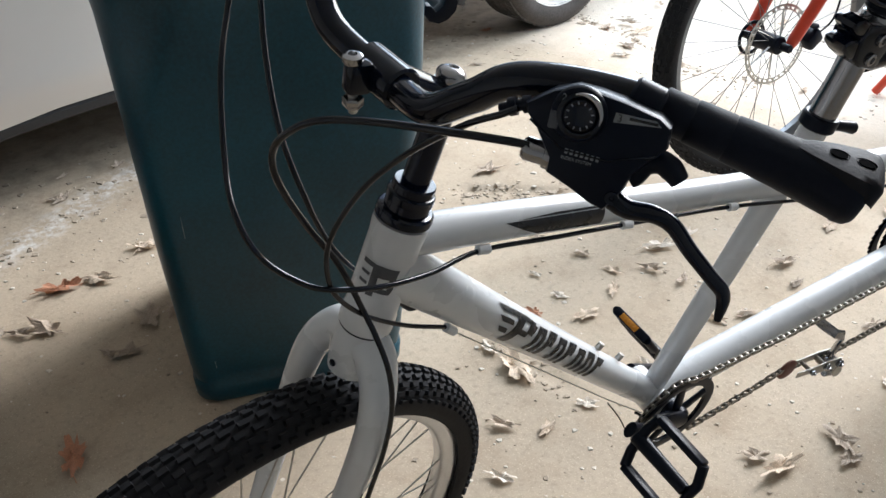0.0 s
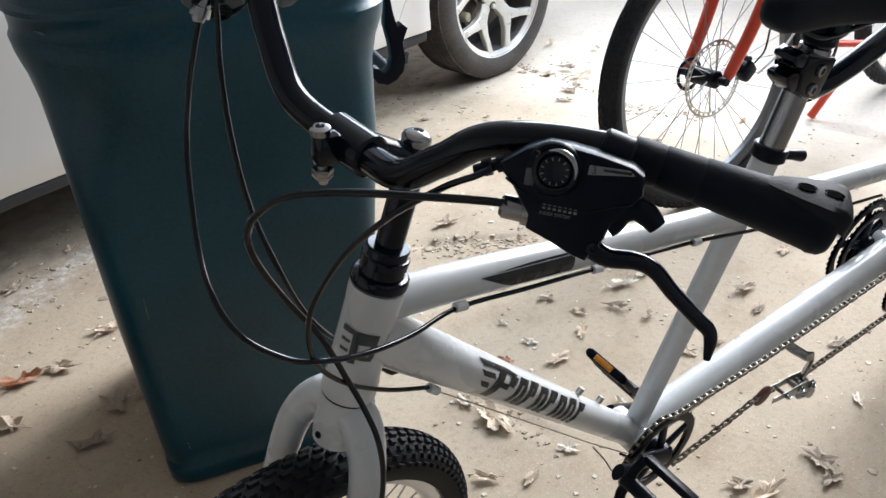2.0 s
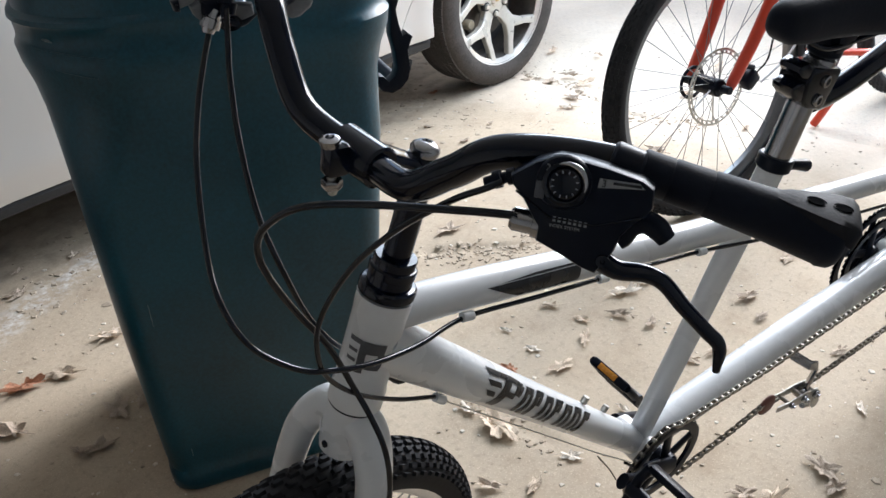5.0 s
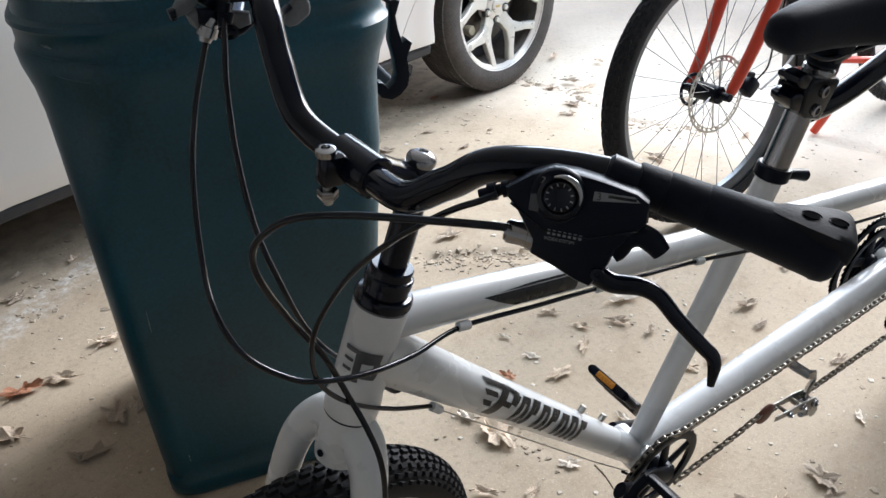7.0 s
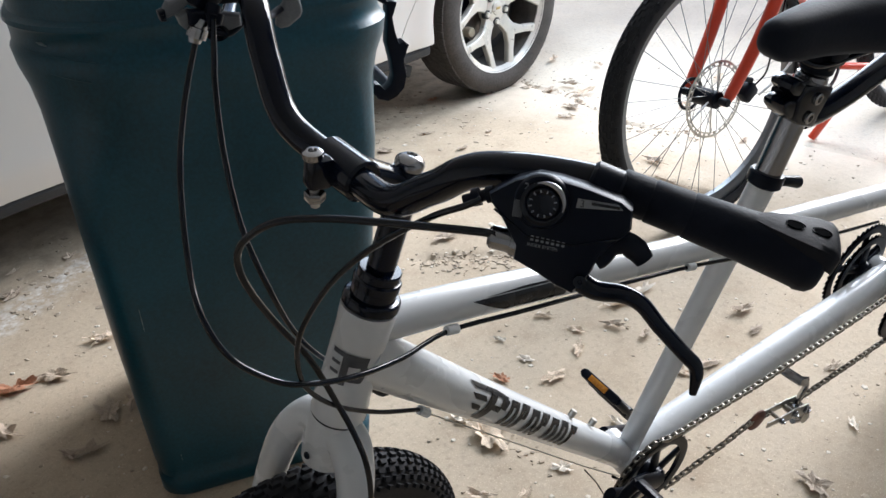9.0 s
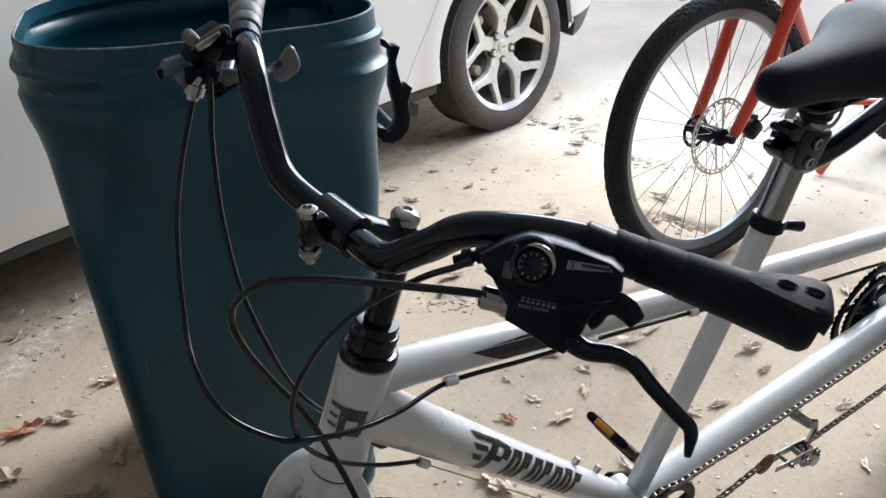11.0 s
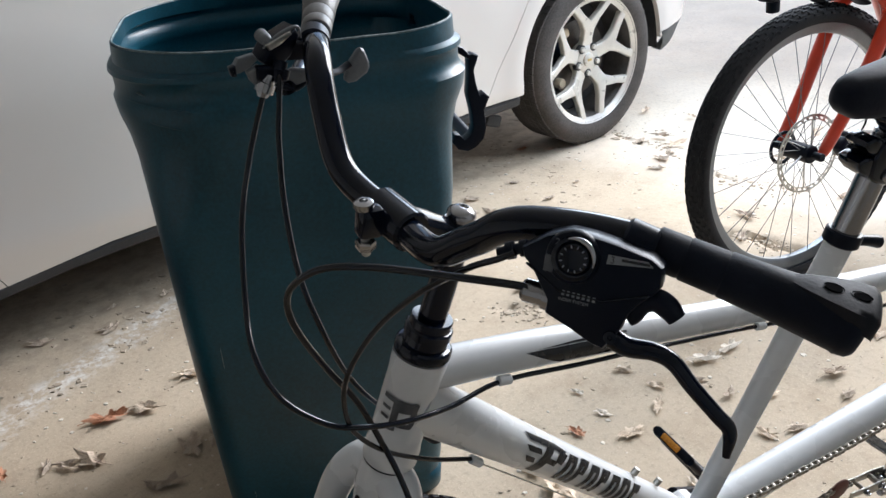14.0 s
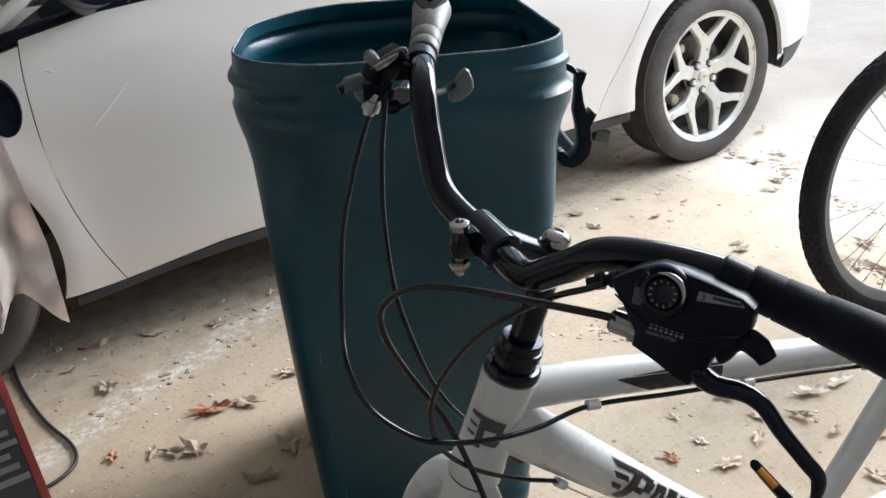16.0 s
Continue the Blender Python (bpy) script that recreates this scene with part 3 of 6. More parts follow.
def wheel(parent, centre, axis, R, width, knobs, spokes, mats, deep=0.0):
    """A spoked bicycle wheel: tyre with tread blocks, rim, hub and crossed spokes, in the axes of its parent."""
    axis = Vector(axis).normalized()
    m = axes(centre, V(0, 0, 1).cross(axis) * -1, axis.cross(V(0, 0, 1).cross(axis) * -1))
    hw = width / 2
    tyre_prof = []
    for k in range(19):
        a = radians(-122 + 244 * k / 18)
        tyre_prof.append((R - 0.003 - hw + hw * math.cos(a), hw * math.sin(a)))
    rim_r = tyre_prof[0][0]
    tyre_prof += [(rim_r + 0.004, hw * 0.55), (rim_r + 0.004, -hw * 0.55)]
    tyre = part("tyre", lathe(tyre_prof, 96, m=m, closed=True), mats[0], parent, "black knobbly tyre")
    bm = bmesh.new()
    cell = 2 * math.pi / knobs
    for i in range(knobs):
        for row, (ang, sz, sh) in enumerate(((-72, 0.8, 0.0), (-54, 0.9, 0.5), (-36, 0.95, 0.0), (-18, 0.95, 0.5), (0, 1.0, 0.0), (18, 0.95, 0.5), (36, 0.95, 0.0), (54, 0.9, 0.5), (72, 0.8, 0.0))):
            th, a = (i + sh) * cell, radians(ang)
            er = V(math.cos(th), math.sin(th), 0)
            nrm = er * math.cos(a) + V(0, 0, 1) * math.sin(a)
            tang = V(-math.sin(th), math.cos(th), 0)
            c = er * (R - 0.003 - hw) + nrm * (hw + 0.0008)
            l, wd, h = cell * R * 0.30 * sz, hw * 0.112 * sz, 0.0030
            side = nrm.cross(tang)
            top = [m @ (c + tang * x * l * 0.85 + side * y * wd * 0.85 + nrm * h) for x, y in ((-1, -1), (1, -1), (1, 1), (-1, 1))]
            bot = [m @ (c + tang * x * l + side * y * wd - nrm * 0.002) for x, y in ((-1, -1), (1, -1), (1, 1), (-1, 1))]
            t4, b4 = [bm.verts.new(p) for p in top], [bm.verts.new(p) for p in bot]
            bm.faces.new(t4)
            for j in range(4):
                bm.faces.new((b4[j], b4[(j + 1) % 4], t4[(j + 1) % 4], t4[j]))
    tagged(part("tread", bm, mats[0], tyre, "joined rubber tread blocks", sharp=20), kind="stuff")
    rw = hw * 0.52
    rim = part("rim", lathe([(rim_r + 0.006, rw), (rim_r - 0.002, rw + 0.0012), (rim_r - 0.004, rw), (rim_r - 0.012 - deep * 0.7, rw * 0.92), (rim_r - 0.017 - deep, rw * 0.55), (rim_r - 0.018 - deep, 0), (rim_r - 0.017 - deep, -rw * 0.55), (rim_r - 0.012 - deep * 0.7, -rw * 0.92), (rim_r - 0.004, -rw), (rim_r - 0.002, -rw - 0.0012), (rim_r + 0.006, -rw)], 96, m=m), mats[1], parent, "wheel rim")
    hub = part("hub", lathe([(0, 0.05), (0.006, 0.05), (0.006, 0.04), (0.011, 0.039), (0.011, 0.033), (0.021, 0.031), (0.021, 0.027), (0.012, 0.022), (0.0105, 0), (0.012, -0.022), (0.021, -0.027), (0.021, -0.031), (0.011, -0.033), (0.011, -0.039), (0.006, -0.04), (0.006, -0.05), (0, -0.05)], 28, m=m), mats[2], parent, "wheel hub")
    a, b = V(0.019, 0, 0.028), V((rim_r - 0.017 - deep) * math.cos(0.42), (rim_r - 0.017 - deep) * math.sin(0.42), 0.002)
    me = finish(tube([a, b], 0.0011, 6))
    me.materials.append(mats[3])
    mirror = finish(tube([V(a.x, a.y, a.z), V(b.x, -b.y, b.z)], 0.0011, 6))
    mirror.materials.append(mats[3])
    flip = Matrix.Diagonal((1, -1, -1, 1))
    for i in range(spokes):
        sp = part("spoke", me if (i // 2) % 2 else mirror, mats[3], hub)
        sp.matrix_basis = m @ Matrix.Rotation(2 * math.pi * (i + 0.0) / spokes, 4, "Z") @ (flip if i % 2 else Matrix())
    return m, rim_r


front_m, front_r = wheel(bike, S(*AXLE), STEER.to_3x3() @ V(0, 1, 0), 0.375, 0.056, 118, 36, (TYRE, ALU, ALU, STEEL))

# seat post, collar and saddle
PD = V(0.0302, 0, 0.1373).normalized()
seat_post = part("seat_post", rod(ST_TOP - PD * 0.02, V(0.9153, 0, 1.022), 0.0165, seg=28), CHROME, bike, "chromed seat post")
collar = part("seat_collar", rod(ST_TOP - PD * 0.004, ST_TOP + PD * 0.014, 0.0222, seg=28, chamfer=0.002), BLACKP, bike)
part("collar_lever", tube(spline([ST_TOP + V(0.016, -0.006, -0.002), ST_TOP + V(0.035, -0.010, -0.006), ST_TOP + V(0.058, -0.012, -0.014)], 4), [0.007, 0.007, 0.0085], 12), BLACKP, collar)

# lower frame fittings
part("headbadge", tube([(0.30, 0, 0.82), (0.318, 0, 0.80)], [0.012, 0.014], 14), BLACKP, frame_part)
for u, w in ((0.377, 0.857), (0.563, 0.817), (0.735, 0.779)):
    part("cable_guide", rod((u - 0.006, -0.022, w + 0.0015), (u + 0.008, -0.022, w - 0.002), 0.0050, seg=14), WHITE, frame_part)
part("cable_guide", rod((0.345, -0.021, 0.765), (0.356, -0.021, 0.753), 0.0050, seg=14), WHITE, frame_part)
for u, w in ((0.60, 0.578), (0.645, 0.533)):
    part("bottle_boss", rod((u, 0, w - 0.002), (u + 0.006, 0, w + 0.006), 0.0045, seg=12), STEEL, frame_part)


def tube_decal(a, b, r, shapes, mat, parent, name, lift=0.0008):
    """Printed shapes on a round tube: corners in metres along the tube from a and in degrees round it (90: towards the near side, 180: the top)."""
    a, b = Vector(a), Vector(b)
    d = (b - a).normalized()
    side = V(0, -1, 0)
    up = side.cross(d)
    if up.z < 0:
        up = -up
    for pts in shapes:
        bm = bmesh.new()
        (s0, t0), (s1, t1), (s2, t2), (s3, t3) = pts
        n = 8
        grid = []
        for i in range(n + 1):
            f = i / n
            row = []
            for j in range(3):
                h = j / 2
                s = (s0 + (s1 - s0) * h) * (1 - f) + (s3 + (s2 - s3) * h) * f
                th = radians((t0 + (t1 - t0) * h) * (1 - f) + (t3 + (t2 - t3) * h) * f)
                row.append(bm.verts.new(a + d * s + (side * math.cos(th) + up * math.sin(th)) * ((r(s) if callable(r) else r) + lift)))
            grid.append(row)
        for i in range(n):
            for j in range(2):
                bm.faces.new((grid[i][j], grid[i][j + 1], grid[i + 1][j + 1], grid[i + 1][j]))
        part(name, bm, mat, parent, "black printed shape")


# the brand mark on the down tube as plain slanted shapes
marks = [[(0.098, 62), (0.160, 62), (0.160, 40), (0.114, 42)], [(0.099, 22), (0.124, 20), (0.130, 8), (0.105, 10)], [(0.101, -10), (0.120, -12), (0.127, -22), (0.108, -20)],
         [(0.150, 42), (0.160, 42), (0.146, -34), (0.132, -38)], [(0.160, 60), (0.174, 40), (0.170, 5), (0.158, 2)]]
for k, s in enumerate((0.176, 0.199, 0.222, 0.245, 0.268, 0.292, 0.316)):
    hi = (22, 24, 22, 23, 21, 24, 22)[k]
    marks += [[(s, hi), (s + 0.0072, hi), (s - 0.004, -30), (s - 0.011, -30)], [(s + 0.0115, hi), (s + 0.0175, hi), (s + 0.0085, (-30, -4, -30, -2, -30, -30, hi - 18)[k]), (s + 0.001, (-30, -4, -30, -2, -30, -30, hi - 18)[k])],
              [(s + 0.003, hi), (s + 0.014, hi), (s + 0.0125, hi - 13), (s + 0.001, hi - 13)]]
marks = [[(0.094 + (s - 0.098) * 1.13, t + 4 if i == 0 else 54 - (22 - t) * 1.58) for s, t in mk] for i, mk in enumerate(marks)]
marks = marks[5:] + [[(0.088, 60), (0.150, 63), (0.150, 48), (0.100, 45)], [(0.095, 33), (0.124, 35), (0.127, 22), (0.103, 20)], [(0.100, 8), (0.118, 9), (0.121, -5), (0.107, -6)],
                      [(0.134, 48), (0.149, 48), (0.135, -32), (0.120, -32)], [(0.149, 63), (0.174, 55), (0.170, 42), (0.148, 48)], [(0.162, 53), (0.177, 46), (0.169, 16), (0.156, 20)], [(0.141, 22), (0.160, 22), (0.157, 6), (0.138, 8)]]
tube_decal(DA, DB, dt_r, marks, DECAL, frame_part, "brand_mark")
tube_decal((0.300, 0, 0.888), (0.850, 0, 0.765), 0.0192, [[(0.105, 30), (0.235, 34), (0.235, -22), (0.150, -22)], [(0.170, 42), (0.235, 44), (0.235, 37), (0.120, 33)]], DECAL, frame_part, "stripe_mark")
tube_decal(H0, H1, 0.0253, [[(0.060, 60), (0.094, 62), (0.095, 46), (0.061, 45)], [(0.082, 46), (0.095, 46), (0.094, 8), (0.083, 10)], [(0.066, 46), (0.072, 46), (0.071, 10), (0.066, 14)], [(0.070, 22), (0.084, 22), (0.084, 8), (0.070, 10)],
                            [(0.090, 88), (0.095, 88), (0.095, 60), (0.090, 60)], [(0.080, 86), (0.0835, 86), (0.0835, 64), (0.080, 64)], [(0.070, 85), (0.0735, 85), (0.0735, 64), (0.070, 64)]], BADGE, frame_part, "badge_mark")
fa, fb = S(fork_line(0.66), -0.0585, 0.66), S(fork_line(0.52), -0.0575, 0.52)
tube_decal(fa, fb, 0.0162, [[(s, 40), (s + 0.012, 40), (s + 0.012, 0), (s, 0)] for s in (0.03, 0.047, 0.064, 0.081)], DECAL, fork, "brand_mark")

for k in range(7):
    ang = 0.62 + 0.055 * k
    part("rim_print", block((0.0022 if k % 2 else 0.0045, 0.0075, 0.0006), front_m @ Matrix.Rotation(ang, 4, "Z") @ Matrix.Translation((front_r - 0.0075, 0, 0.0143)) @ Matrix.Rotation(radians(90), 4, "Z"), 0), DECAL, bike, "black printed mark on the rim")

# grips: palm plate with two ovals, near-black for the shade of recesses


def palm(a, b, parent):
    d = (b - a).normalized()
    sd = d.cross(V(0, 0, 1)).normalized()
    up = sd.cross(d).normalized()
    sect = []
    for t, h, w in ((0.074, 0.0135, 0.002), (0.086, 0.0158, 0.008), (0.100, 0.0176, 0.0125), (0.114, 0.0190, 0.0160), (0.122, 0.0190, 0.0165), (0.126, 0.0170, 0.0150), (0.1285, 0.0135, 0.011)):
        c = a + d * t
        sect.append([c + up * (h + 0.0012 - 0.10 * abs(x) * abs(x) / max(w, 0.004) * 0.8) + sd * x for x in np.linspace(-w, w, 7)] + [c + up * (h - 0.012) + sd * x for x in np.linspace(w, -w, 7)])
    plate_ob = part("palm_plate", loft(sect), GRIPTOP, parent, "dark grey soft rubber palm plate", sharp=75)
    for t in (0.100, 0.115):
        part("palm_recess_shade", lathe([(0, -0.0004), (0.0058, -0.0004), (0.0066, 0.0002), (0.0074, -0.0006)], 24, m=axes(a + d * t + up * (0.0186 + 0.0013 * (t > 0.11)), sd, d + up * (0.07 if t > 0.11 else 0.10)) @ Matrix.Diagonal((0.55, 0.78, -1, 1))), HOLESHADE, plate_ob)


palm(GSN, GEN, grip_n)
palm(GSF, GEF, grip_f)

# left shifter and brake lever: x along the grip, y forwards and down, z away from the face
LX, LY = V(0.561, -0.801, -0.208), V(-0.415, -0.054, -0.908)
LM = axes(V(0.301, -0.192, 1.131), LX, LY)
POD = [(-0.0305, 0.0078), (-0.019, -0.0058), (-0.0085, -0.013), (0.0047, -0.0158), (0.022, -0.0175), (0.0413, -0.018), (0.0491, -0.0154), (0.0529, -0.0047), (0.0511, 0.0008), (0.0461, 0.0091), (0.0425, 0.0181), (0.0423, 0.0277), (0.0374, 0.0447), (0.0284, 0.0446), (0.0147, 0.0419), (-0.0024, 0.0396), (-0.0048, 0.031), (-0.0194, 0.0179), (-0.0271, 0.0132)]


def lever_set(m, name):
    """A combined trigger shifter and brake lever."""
    pod = part(name, plate(POD, 0.024, m @ Matrix.Translation((0, 0, 0.010)), 0.0035), BLACKP, bike, "black shifter housing with brake lever")
    part("bar_band", rod(m @ V(0.020, -0.016, 0.029), m @ V(0.040, -0.016, 0.029), 0.0135, seg=24), BLACKP, pod)
    part("bar_bracket", block((0.024, 0.022, 0.018), m @ Matrix.Translation((0.030, -0.003, 0.018)), 0.004), BLACKP, pod)
    up = m @ Matrix.Rotation(math.pi, 4, "X")
    part("dial_base", lathe([(0.0165, 0.000), (0.0160, 0.0035), (0.0150, 0.0048), (0.0130, 0.0052), (0, 0.0052)], 36, m=up), BLACKP, pod)
    part("dial_collar", lathe([(0.0135, 0.004), (0.0130, 0.0070), (0.0110, 0.0076), (0.0094, 0.0062), (0.0090, 0.0050)], 40, m=up @ Matrix.Translation((0.001, 0, 0))), BLACKG, pod)
    arc = [up @ V(0.001 + 0.0122 * math.cos(radians(a)), 0.0122 * math.sin(radians(a)), 0.0072) for a in range(0, 135, 9)]
    part("dial_crescent", tube(arc, [0.0004, 0.0012, 0.0017, 0.0019, 0.0017, 0.0012, 0.0004], 10), CHROME, pod, "chromed crescent round the gear dial")
    dial = part("dial", lathe([(0.0091, 0.0048), (0.0091, 0.0064), (0.0078, 0.0070), (0.0056, 0.0062), (0, 0.0058)], 32, m=up @ Matrix.Translation((0.001, 0, 0))), BLACKG, pod)
    for k in range(12):
        a = 2 * math.pi * k / 12
        part("dial_tick", block((0.0016, 0.0007, 0.0006), up @ Matrix.Translation((0.001 + 0.0073 * math.cos(a), 0.0073 * math.sin(a), 0.0071)) @ Matrix.Rotation(a, 4, "Z"), 0), PALE, dial)
    part("housing_seam", tube([m @ V(*p, -0.0022) for p in ((-0.024, 0.015), (0.0, 0.0225), (0.026, 0.017), (0.049, 0.002))], 0.0007, 6), BLACKG, pod)
    part("pivot_screw", lathe([(0.0042, 0), (0.0040, 0.0012), (0.0015, 0.0014), (0.001, 0.0006), (0, 0.0006)], 16, m=m @ Matrix.Translation((0.0385, 0.035, -0.002)) @ Matrix.Rotation(math.pi, 4, "X")), BLACKG, pod)
    hook = [m @ V(x, y, 0.010) for x, y in ((0.0425, 0.0225), (0.0446, 0.0195), (0.0466, 0.0111), (0.053, 0.0062), (0.061, 0.0073), (0.0681, 0.0112))]
    part("shift_trigger", tube(spline(hook, 5), [0.006, 0.0062, 0.0068, 0.0072, 0.0072, 0.0058], 16), BLACKP, pod)
    lev = [m @ V(x, y, 0.008) for x, y in ((0.030, 0.036), (0.0348, 0.0365), (0.0491, 0.039), (0.0648, 0.0346), (0.0774, 0.0357), (0.0925, 0.0440), (0.1115, 0.0530), (0.1225, 0.0590), (0.1275, 0.0745))]
    part("brake_lever", tube(spline(lev, 6), [0.0095, 0.0090, 0.0074, 0.0068, 0.0063, 0.0059, 0.0056, 0.0054, 0.0052, 0.0052, 0.0048, 0.0026], 18, flat=0.85), BLACKG, pod, "gloss black brake lever blade")
    adj = part("cable_adjuster", tube([m @ V(-0.0035, 0.0315, 0.008), m @ V(-0.0075, 0.0320, 0.008), m @ V(-0.0078, 0.0320, 0.008), m @ V(-0.0195, 0.0340, 0.008), m @ V(-0.0215, 0.0343, 0.008)], [0.0088, 0.0088, 0.0074, 0.0074, 0.0056], 20), CHROME, pod, "chromed cable adjuster barrel")
    part("cable_ferrule", tube([m @ V(*p, 0.009) for p in ((-0.0280, 0.0095), (-0.0320, 0.0120), (-0.0322, 0.0121), (-0.0350, 0.0142), (-0.0352, 0.0143), (-0.0390, 0.0170), (-0.0392, 0.0171), (-0.0440, 0.0205))], [0.0052, 0.0052, 0.0036, 0.0036, 0.0056, 0.0056, 0.0034, 0.0030], 16), BLACKP, pod)
    return pod


pod_n = lever_set(LM, "shifter")
face = LM @ Matrix.Rotation(math.pi, 4, "X")
part("gear_badge", plate([(0.018, 0.010), (0.040, 0.0155), (0.044, 0.0135), (0.019, 0.0045)], 0.0006, face @ Matrix.Translation((0, 0, 0.0024)), 0), PALE, pod_n, "pale grey gear badge")


def lettering(text, m, size, mat, parent, name):
    cu = bpy.data.curves.new(name, "FONT")
    cu.body, cu.size, cu.extrude = text, size, 0.0002
    tmp = bpy.data.objects.new("tmp", cu)
    me = bpy.data.meshes.new_from_object(tmp)
    bpy.data.objects.remove(tmp)
    me.materials.clear()
    me.transform(m)
    return part(name, me, mat, parent, "small print")


lettering("3", face @ Matrix.Translation((0.0205, 0.0060, 0.0030)) @ Matrix.Rotation(radians(14), 4, "Z"), 0.006, DECAL, pod_n, "gear_number")
lettering("2", face @ Matrix.Translation((-0.0122, 0.0035, 0.0056)) @ Matrix.Rotation(radians(14), 4, "Z"), 0.0055, PALE, pod_n, "gear_number")
part("gear_window", block((0.0055, 0.0100, 0.0012), face @ Matrix.Translation((-0.0112, -0.0085, 0.0053)) @ Matrix.Rotation(radians(14), 4, "Z"), 0.0004), BADGE, pod_n, "smoked gear indicator window")
part("printed_bar", block((0.016, 0.0016, 0.0003), face @ Matrix.Translation((0.034, 0.0122, 0.0029)) @ Matrix.Rotation(radians(14), 4, "Z"), 0), DECAL, pod_n)
for k in range(7):
    part("brand_bar", block((0.0018, 0.0030, 0.0003), face @ Matrix.Translation((0.0030 + 0.0030 * k, -0.0222 + 0.0006 * k, 0.0023)) @ Matrix.Rotation(radians(12), 4, "Z"), 0), PALE, pod_n)
lettering("INDEX SYSTEM", face @ Matrix.Translation((0.0018, -0.0275, 0.0022)) @ Matrix.Rotation(radians(12), 4, "Z"), 0.0027, PALE, pod_n, "index_print")

# right shifter and brake lever, seen from its inner end
def upright(outline, v, thick, tilt=0.0):
    """A moulded plate in the bicycle's own side plane at that distance across."""
    cu, cw = sum(p[0] for p in outline) / len(outline), sum(p[1] for p in outline) / len(outline)
    return plate([(u - cu, w - cw) for u, w in outline], thick, axes(V(cu, v, cw), V(1, 0, 0), V(0, 0, 1)) @ Matrix.Rotation(radians(tilt), 4, "Y"), min(0.0035, thick * 0.3), segs=3)


pod_f = part("shifter", upright([(0.2326, 1.1377), (0.2397, 1.1477), (0.2528, 1.1551), (0.2682, 1.1596), (0.2709, 1.1517), (0.267, 1.1425), (0.2607, 1.1351), (0.2526, 1.1302), (0.2401, 1.1302)], 0.168, 0.022, 12), BLACKP, bike, "black and grey shifter housing with brake lever")
part("housing_cover", upright([(0.2383, 1.1523), (0.2516, 1.1576), (0.2626, 1.1594), (0.2636, 1.1553), (0.2526, 1.1496), (0.2416, 1.1468)], 0.1555, 0.005, 12), STEEL, pod_f, "worn silver cover plate")
part("housing_rim", tube(spline([(0.237, 0.154, 1.149), (0.248, 0.154, 1.1565), (0.262, 0.155, 1.1615), (0.270, 0.156, 1.161), (0.272, 0.157, 1.151)], 5), [0.0008, 0.0016, 0.0018, 0.0012, 0.0008], 10), PADDLE, pod_f, "grey moulded rim")
part("release_nub", lathe([(0, -0.0055), (0.0030, -0.005), (0.0048, -0.003), (0.0054, 0.001), (0.0058, 0.012)], 18, m=axes(V(0.2415, 0.158, 1.1545), V(1, 0, 0), V(0, 0, -1))), PADDLE, pod_f, "grey round nub")
part("cable_boot", rod((0.2505, 0.147, 1.1300), (0.2480, 0.143, 1.1225), 0.0062, 0.0040, seg=14), BLACKP, pod_f)
part("shifter_cheek", upright([(0.2205, 1.1314), (0.2322, 1.135), (0.2285, 1.117), (0.2233, 1.1227)], 0.157, 0.010), PADDLE, pod_f, "grey plastic cheek")
part("adjuster_seat", upright([(0.2286, 1.1356), (0.2449, 1.1332), (0.2446, 1.1211), (0.2281, 1.1242)], 0.153, 0.012), BLACKP, pod_f)
part("lower_paddle", upright([(0.254, 1.1142), (0.2645, 1.1214), (0.2779, 1.1192), (0.2786, 1.110), (0.2659, 1.1037), (0.2549, 1.104)], 0.168, 0.009, -20), PADDLE, pod_f, "grey plastic lower paddle")
part("paddle_edge", tube(spline([(0.254, 0.164, 1.1085), (0.266, 0.164, 1.1040), (0.2786, 0.164, 1.1105)], 5), 0.0030, 10), BLACKP, pod_f)
part("bar_band", rod((0.284, 0.160, 1.141), (0.292, 0.180, 1.141), 0.0145, seg=24), BLACKP, pod_f)
part("bar_bracket", block((0.036, 0.020, 0.016), Matrix.Translation((0.276, 0.166, 1.138)) @ Matrix.Rotation(radians(-20), 4, "Z"), 0.004), BLACKP, pod_f)
part("shift_trigger", upright([(0.2109, 1.1383), (0.215, 1.1439), (0.2295, 1.1444), (0.2327, 1.1388), (0.2221, 1.1325), (0.2114, 1.1313)], 0.158, 0.008, 10), PADDLE, pod_f, "grey plastic trigger")
part("trigger_tip", upright([(0.2065, 1.1373), (0.2124, 1.139), (0.2125, 1.129), (0.2083, 1.1294)], 0.157, 0.010), BLACKP, pod_f)
part("brake_lever", tube(spline([(0.256, 0.165, 1.106), (0.266, 0.185, 1.098), (0.285, 0.215, 1.094), (0.310, 0.260, 1.090)], 6), [0.010, 0.010, 0.007, 0.006], 16, flat=0.7), BLACKG, pod_f)
part("lever_paddle", upright([(0.3340, 1.0765), (0.3352, 1.0840), (0.3405, 1.0950), (0.3475, 1.1050), (0.3520, 1.1072), (0.3552, 1.1050), (0.3588, 1.0950), (0.3596, 1.0880), (0.3575, 1.0830), (0.3460, 1.0745), (0.3380, 1.0735)], 0.216, 0.011, -15), PADDLE, pod_f, "grey plastic thumb paddle")
part("paddle_arm", tube(spline([(0.306, 0.190, 1.100), (0.324, 0.206, 1.092), (0.340, 0.217, 1.092)], 5), [0.0050, 0.0042, 0.0046], 12, flat=0.7), RUBBER, pod_f)
